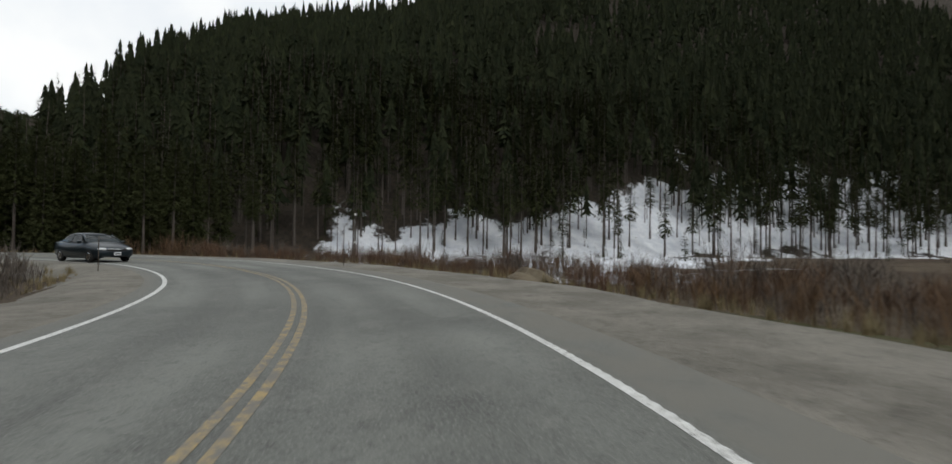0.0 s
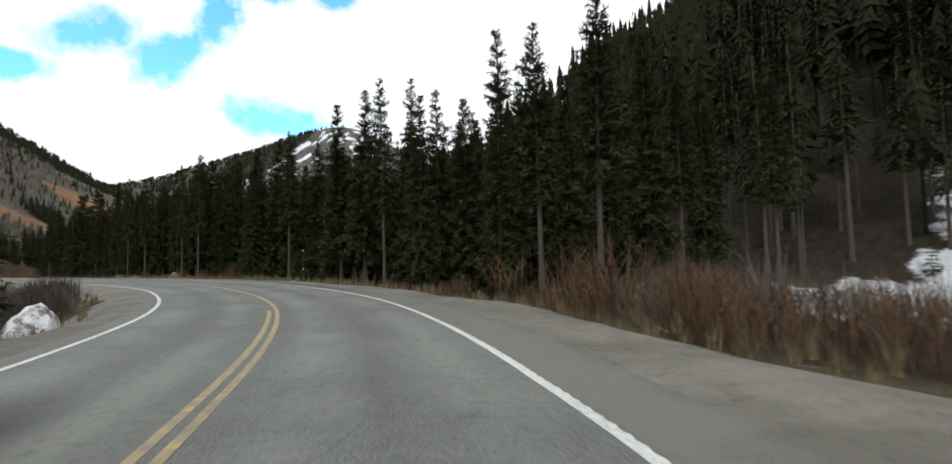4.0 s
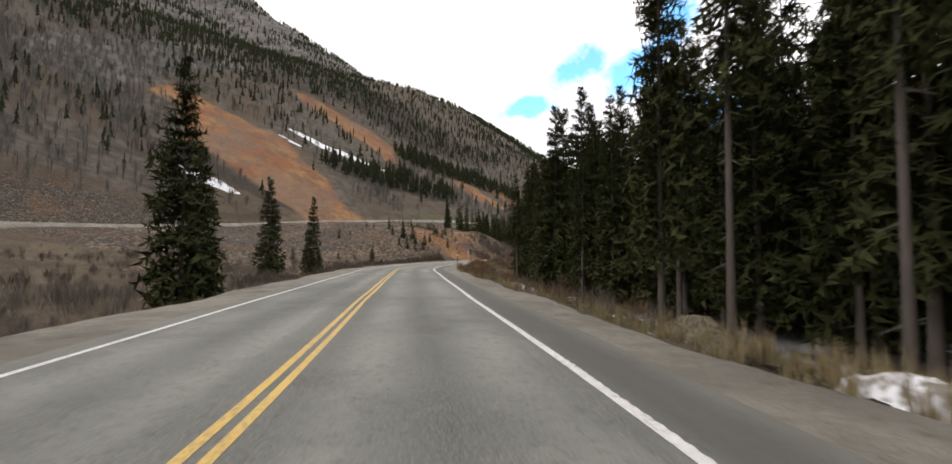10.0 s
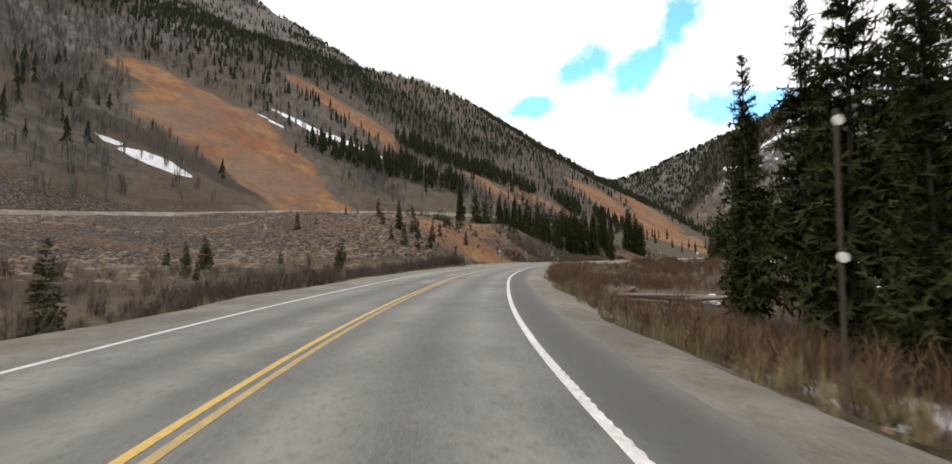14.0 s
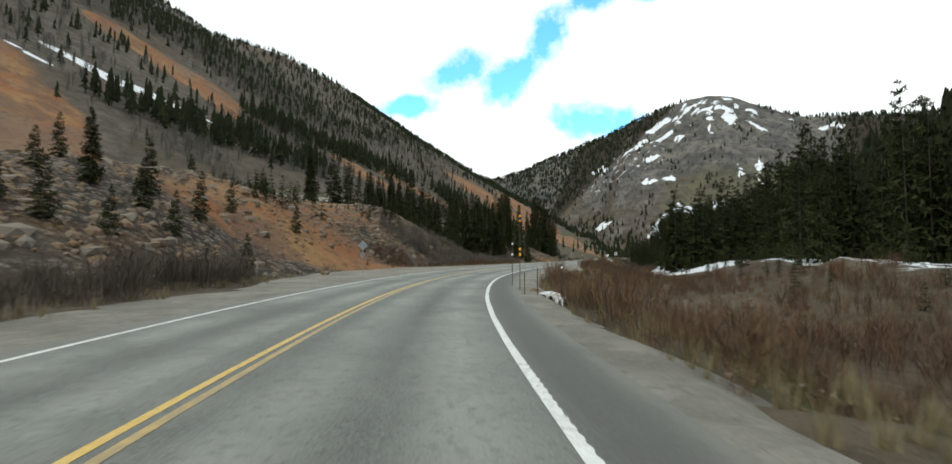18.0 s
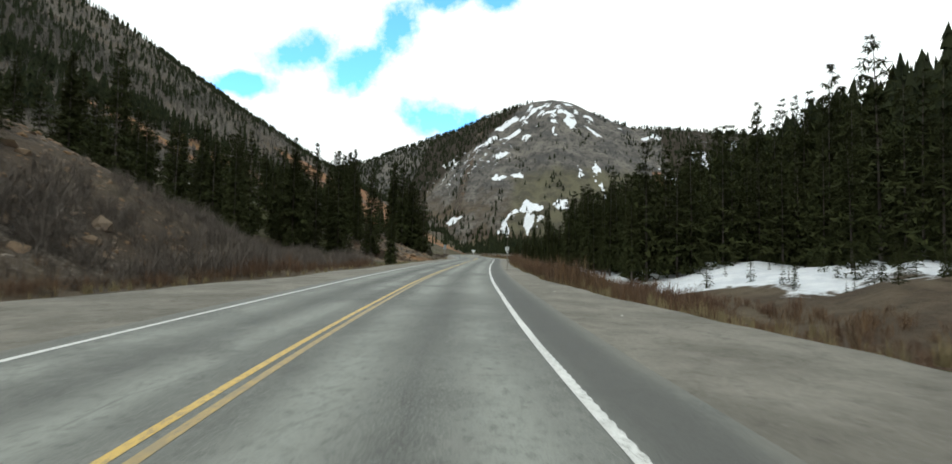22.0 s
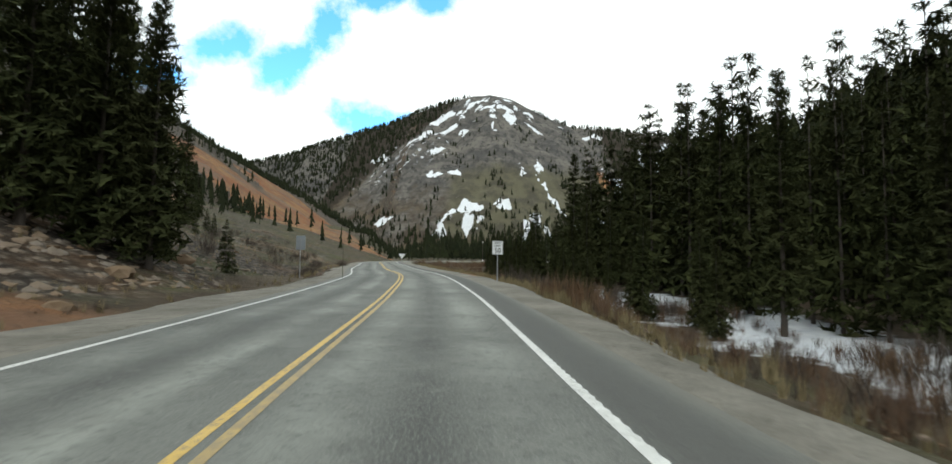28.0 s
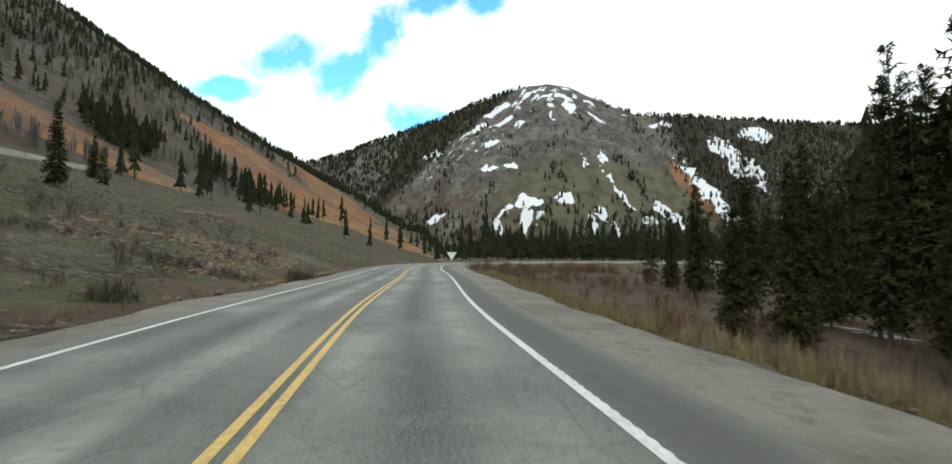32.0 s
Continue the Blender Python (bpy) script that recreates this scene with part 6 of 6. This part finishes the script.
marker(17.4, 17.6, 2.0, (), "tall thin dark snow pole on the shoulder")
marker(8.6, 21.4, 1.35, (), "thin dark delineator post inside the bend")
marker(19.9, 19.3, 3.0, [(1.35, 0.05), (2.9, 0.06)], "tall snow pole with two white reflectors")
marker(8.6, 62.6, 2.7, [(1.3, 0.05), (2.6, 0.05)], "tall snow pole with two white reflectors")
marker(-42.5, 106.8, 2.55, [(1.3, 0.045), (2.45, 0.045)], "tall thin snow pole with two white reflectors")
marker(-72.6, 146.6, 0.75, (), "short dark delineator post by the culvert")
marker(-74.7, 150.4, 1.9, [(1.35, 0.045), (1.8, 0.04)], "dark snow pole with a white reflector band")
marker(-73.6, 148.6, 3.0, (), "tall snow pole with amber reflectors", amber=[(1.55, 0.10, 0.10), (1.35, 0.08, 0.12), (2.8, 0.08, 0.08), (2.62, 0.07, 0.07)])
marker(-72.3, 147.0, 0.9, (), "short green steel post by the culvert")
marker(-71.2, 146.2, 1.1, [(0.95, 0.03)], "short dark post with a pale tip")
marker(-86.6, 204.4, 2.6, [(1.3, 0.05), (2.5, 0.05)], "tall snow pole with two white reflectors")
marker(-96.5, 221.2, 1.5, (), "thin dark delineator post below the bank")
marker(-100.2, 252.3, 2.0, (), "tall thin dark snow pole below the bank")
marker(-92.6, 263.5, 2.9, [(1.35, 0.05), (2.8, 0.05)], "tall snow pole with two white reflectors")
marker(-171.5, 211, 1.6, [(1.4, 0.12)], "pale marker post beside the upper road")


def lettering(words, size, x, z, mat, name):
    c = bpy.data.curves.new(name, "FONT")
    c.body, c.size, c.align_x, c.align_y, c.extrude = words, size, "CENTER", "CENTER", 0.001
    c.offset = size * 0.012
    t = bpy.data.objects.new(name, c)
    scene.collection.objects.link(t)
    me = bpy.data.meshes.new_from_object(t.evaluated_get(bpy.context.evaluated_depsgraph_get()))
    bpy.data.objects.remove(t)
    me.transform(Matrix.Translation((x, 0, z)) @ Matrix.Rotation(math.pi / 2, 4, "X"))
    me.materials.clear()
    me.materials.append(mat.m)
    return me


def rounded_plate(w, h, t, r, at=(0, 0, 0)):
    bm = bmesh.new()
    pts = []
    for cx, cz, a0 in ((w / 2 - r, h / 2 - r, 0), (-w / 2 + r, h / 2 - r, 90), (-w / 2 + r, -h / 2 + r, 180), (w / 2 - r, -h / 2 + r, 270)):
        for k in range(5):
            a_ = radians(a0 + 22.5 * k)
            pts.append((at[0] + cx + r * math.cos(a_), at[2] + cz + r * math.sin(a_)))
    fr = [bm.verts.new((x, at[1] - t / 2, z)) for x, z in pts]
    bk = [bm.verts.new((x, at[1] + t / 2, z)) for x, z in pts]
    bm.faces.new(fr)
    bm.faces.new(bk[::-1])
    for i in range(len(pts)):
        j = (i + 1) % len(pts)
        bm.faces.new((fr[j], fr[i], bk[i], bk[j]))
    bmesh.ops.recalc_face_normals(bm, faces=bm.faces)
    return bm


speed = thing("speed_limit_sign", "white rectangular speed limit sign on a steel post", "road sign")
part("post", bm_mesh("post", box_bm(bmesh.new(), 0.05, 0.05, 2.65, (0, 0.04, 1.1), bevel=0.006), M_STEEL), speed)
panel = part("panel", bm_mesh("panel", rounded_plate(0.61, 0.76, 0.006, 0.04, (0, 0, 2.05)), M_PANEL), speed)
for w_, h_, x_, z_ in ((0.555, 0.012, 0, 2.405), (0.555, 0.012, 0, 1.695), (0.012, 0.70, 0.277, 2.05), (0.012, 0.70, -0.277, 2.05)):
    part("border", bm_mesh("border", box_bm(bmesh.new(), w_, 0.002, h_, (x_, -0.005, z_)), M_BLACK), panel, "black border strip")
for words, size, z_ in (("SPEED", 0.155, 2.30), ("LIMIT", 0.155, 2.145), ("50", 0.37, 1.885)):
    me = lettering(words, size, 0, z_, M_BLACK, "lettering")
    me.transform(Matrix.Translation((0, -0.006, 0)))
    part("lettering", me, panel, "black lettering")
for z_ in (1.80, 2.30):
    part("bolt", bm_mesh("bolt", disc(0.012, 0.008, (0, -0.006, z_)), M_STEEL), panel)
speed.matrix_world = pose(-91.6, 252.6, -0.25, 0, 0, facing(293))

lsign = thing("road_sign", "rectangular road sign seen from its bare metal back", "road sign")
part("post", bm_mesh("post", box_bm(bmesh.new(), 0.05, 0.05, 2.75, (0, -0.05, 1.1), bevel=0.006), M_STEEL), lsign)
part("panel", bm_mesh("panel", rounded_plate(0.52, 0.82, 0.006, 0.04, (0, 0, 2.2)), M_ALU), lsign)
for z_ in (2.0, 2.4):
    part("brace", bm_mesh("brace", box_bm(bmesh.new(), 0.44, 0.03, 0.05, (0, -0.02, z_), bevel=0.005), M_STEEL), lsign)
lsign.matrix_world = pose(-103.2, 253.8, zat(-103.2, 253.8) - 0.15, 0, 0, facing(290))

dsign = thing("warning_sign", "diamond warning sign and plaque seen from the back", "road sign")
part("post", bm_mesh("post", box_bm(bmesh.new(), 0.05, 0.05, 2.7, (0, -0.05, 1.1), bevel=0.006), M_STEEL), dsign)
me = bm_mesh("panel", rounded_plate(0.47, 0.47, 0.006, 0.04), M_ALU)
me.transform(Matrix.Translation((0, 0, 2.1)) @ Matrix.Rotation(math.pi / 4, 4, "Y"))
part("panel", me, dsign)
part("plaque", bm_mesh("plaque", rounded_plate(0.30, 0.30, 0.006, 0.03, (0, 0, 1.5)), M_ALU), dsign)
for z_, w_ in ((1.99, 0.38), (2.21, 0.38), (1.43, 0.26), (1.57, 0.26)):
    part("brace", bm_mesh("brace", box_bm(bmesh.new(), w_, 0.03, 0.045, (0, -0.02, z_), bevel=0.005), M_STEEL), dsign)
dsign.matrix_world = pose(-88.0, 156.3, zat(-88.0, 156.3) - 0.02, 0, 0, facing(190))

ysign = thing("yield_sign", "white triangular sign pointing down, far ahead at the bend", "road sign")
part("post", bm_mesh("post", box_bm(bmesh.new(), 0.06, 0.06, 2.2, (0, 0.04, 0.95), bevel=0.006), M_STEEL), ysign)
bm = bmesh.new()
tri = [(-0.75, 2.35), (0.75, 2.35), (0, 1.15)]
fr = [bm.verts.new((x, -0.004, z)) for x, z in tri]
bk = [bm.verts.new((x, 0.004, z)) for x, z in tri]
bm.faces.new(fr)
bm.faces.new(bk[::-1])
for i in range(3):
    bm.faces.new((fr[(i + 1) % 3], fr[i], bk[i], bk[(i + 1) % 3]))
bmesh.ops.recalc_face_normals(bm, faces=bm.faces)
part("panel", bm_mesh("panel", bm, M_PANEL), ysign)
bm = box_bm(bmesh.new(), 0.14, 0.003, 0.1, (0, -0.008, 2.05))
part("symbol", bm_mesh("symbol", bm, M_ALU), ysign, "small faded symbol")
ysign.matrix_world = pose(-111.8, 333.5, -0.6, 0, 0, 12)

# ---- dark saloon car in the other lane
M_PAINT = Mat("dark_blue_car_paint", 0.3, 0.2, 0.35)
M_PAINT.color(M_PAINT.mix(M_PAINT.noise(1.2, 3), (0.006, 0.012, 0.016), (0.009, 0.016, 0.021)))
M_PAINT.b.inputs["Coat Weight"].default_value = 0.2
M_GLASS = Mat("dark_car_glass", 0.05, 0, 0.6)
M_GLASS.color((0.03, 0.045, 0.05))
M_TYRE = Mat("tyre_rubber", 0.85, 0, 0.2)
M_TYRE.color(M_TYRE.mix(M_TYRE.noise(20, 3), (0.012, 0.012, 0.012), (0.03, 0.028, 0.026)))
M_CHROME = Mat("chrome_trim", 0.18, 1.0, 0.5)
M_CHROME.color((0.62, 0.63, 0.64))
M_LAMP = Mat("headlamp_lens", 0.12, 0.2, 0.7)
M_LAMP.color(M_LAMP.mix(M_LAMP.noise(25, 2), (0.55, 0.57, 0.58), (0.72, 0.73, 0.74)))
M_PLASTIC = Mat("black_car_plastic", 0.6, 0, 0.3)
M_PLASTIC.color((0.016, 0.016, 0.017))

car = thing("saloon_car", "dark blue four-door saloon car on the road", "car")


def loft(sections, mat, name, closed_ends=True):
    bm = bmesh.new()
    rows = [[bm.verts.new(p) for p in sec] for sec in sections]
    for a_, b_ in zip(rows, rows[1:]):
        for k in range(len(a_) - 1):
            bm.faces.new((a_[k], a_[k + 1], b_[k + 1], b_[k]))
    if closed_ends:
        bm.faces.new(rows[0][::-1])
        bm.faces.new(rows[-1])
    bmesh.ops.recalc_face_normals(bm, faces=bm.faces)
    return bm_mesh(name, bm, mat, True)


# lower body: sections from the nose (-y) to the tail; half width, sill, waist and deck height
SECT = [(-2.20, 0.52, 0.34, 0.55, 0.60), (-2.10, 0.74, 0.24, 0.62, 0.70), (-1.80, 0.84, 0.20, 0.70, 0.82), (-1.30, 0.87, 0.19, 0.78, 0.93), (-0.95, 0.875, 0.19, 0.84, 1.00),
        (-0.2, 0.88, 0.19, 0.88, 0.98), (0.8, 0.88, 0.19, 0.90, 0.99), (1.5, 0.87, 0.20, 0.92, 1.03), (2.0, 0.82, 0.24, 0.90, 1.02), (2.2, 0.66, 0.36, 0.82, 0.93)]
secs = []
for y_, w_, z0, z1, z2 in SECT:
    half = [(w_ * 0.80, z0), (w_ * 0.97, z0 + 0.10), (w_, (z0 + z1) / 2), (w_ * 0.985, z1), (w_ * 0.90, z2 - 0.04), (w_ * 0.60, z2), (0, z2 + 0.02)]
    secs.append([(x, y_, z) for x, z in half] + [(-x, y_, z) for x, z in half[-2::-1]])
part("body", loft(secs, M_PAINT, "body"), car)
ROOF = [(-0.98, 0.74, 1.00), (-0.45, 0.64, 1.30), (-0.05, 0.58, 1.42), (0.5, 0.575, 1.45), (1.0, 0.58, 1.40), (1.62, 0.70, 1.03)]
part("roof", loft([[(w_, y_ + 0.03, z_ - 0.05), (w_ * 0.9, y_, z_), (0, y_ - 0.02, z_ + 0.025), (-w_ * 0.9, y_, z_), (-w_, y_ + 0.03, z_ - 0.05)] for y_, w_, z_ in ROOF[1:-1]], M_PAINT, "roof"), car)


def pane(name, pts, label):
    bm = bmesh.new()
    vs = [bm.verts.new(p) for p in pts]
    f_ = bm.faces.new(vs)
    r = bmesh.ops.solidify(bm, geom=[f_], thickness=0.008)
    return part(name, bm_mesh(name, bm, M_GLASS), car, label)


pane("windscreen", [(-0.76, -1.00, 0.985), (0.76, -1.00, 0.985), (0.66, -0.72, 1.16), (0.585, -0.42, 1.325), (-0.585, -0.42, 1.325), (-0.66, -0.72, 1.16)], "sloping windscreen")
pane("rear_window", [(0.70, 1.62, 1.02), (-0.70, 1.62, 1.02), (-0.56, 1.02, 1.39), (0.56, 1.02, 1.39)], "rear window")
for sx in (1, -1):
    pane("side_window", [(sx * 0.835, -0.82, 0.96), (sx * 0.85, 0.28, 0.97), (sx * 0.64, 0.28, 1.385), (sx * 0.65, -0.30, 1.34)][::sx], "front side window")
    pane("side_window", [(sx * 0.85, 0.36, 0.97), (sx * 0.82, 1.35, 1.0), (sx * 0.64, 0.98, 1.33), (sx * 0.64, 0.36, 1.385)][::sx], "rear side window")
    part("pillar", bm_mesh("pillar", tube_bm(bmesh.new(), [(sx * 0.80, -1.0, 0.96), (sx * 0.70, -0.70, 1.18), (sx * 0.61, -0.38, 1.345)], [0.045, 0.04, 0.04], 6), M_PAINT, True), car)
    bm = bmesh.new()
    bmesh.ops.create_icosphere(bm, subdivisions=2, radius=0.5, matrix=Matrix.Translation((sx * 0.97, -0.72, 1.0)) @ Matrix.Diagonal((0.22, 0.14, 0.15, 1)))
    part("wing_mirror", bm_mesh("wing_mirror", bm, M_PAINT, True), car)
    bm = bmesh.new()
    bmesh.ops.create_icosphere(bm, subdivisions=2, radius=0.5, matrix=Matrix.Translation((sx * 0.60, -2.03, 0.66)) @ Matrix.Rotation(radians(sx * 24), 4, "Z") @ Matrix.Diagonal((0.40, 0.22, 0.15, 1)))
    part("headlight", bm_mesh("headlight", bm, M_LAMP, True), car, "clear headlight")
    for y_ in (-1.36, 1.34):
        wheel = part("wheel", bm_mesh("wheel", tube_bm(bmesh.new(), [(sx * 0.67, y_, 0.31), (sx * 0.70, y_, 0.31), (sx * 0.84, y_, 0.31), (sx * 0.87, y_, 0.31)], [0.28, 0.31, 0.31, 0.28], 24), M_TYRE, True), car, "black tyre")
        part("rim", bm_mesh("rim", tube_bm(bmesh.new(), [(sx * 0.865, y_, 0.31), (sx * 0.878, y_, 0.31)], [0.20, 0.17], 18), M_CHROME), wheel, "silver wheel rim")
part("grille", bm_mesh("grille", box_bm(bmesh.new(), 0.86, 0.05, 0.10, (0, -2.185, 0.60), bevel=0.02), M_PLASTIC), car, "black grille")
part("grille_bar", bm_mesh("grille_bar", tube_bm(bmesh.new(), [(-0.44, -2.15, 0.665), (0, -2.225, 0.645), (0.44, -2.15, 0.665)], [0.022, 0.026, 0.022], 8), M_CHROME, True), car, "chrome grille bar")
part("air_intake", bm_mesh("air_intake", box_bm(bmesh.new(), 1.05, 0.06, 0.14, (0, -2.15, 0.34), bevel=0.03), M_PLASTIC), car)
plate = part("number_plate", bm_mesh("number_plate", box_bm(bmesh.new(), 0.31, 0.012, 0.155, (0, -2.215, 0.44), bevel=0.004), M_PANEL), car, "white number plate")
part("plate_bar", bm_mesh("plate_bar", box_bm(bmesh.new(), 0.22, 0.004, 0.06, (0, -2.223, 0.435)), M_BLACK), plate, "dark bar on the plate")
car.matrix_world = pose(11.6, 29.4, 0.0, 0, 0, 3.5)
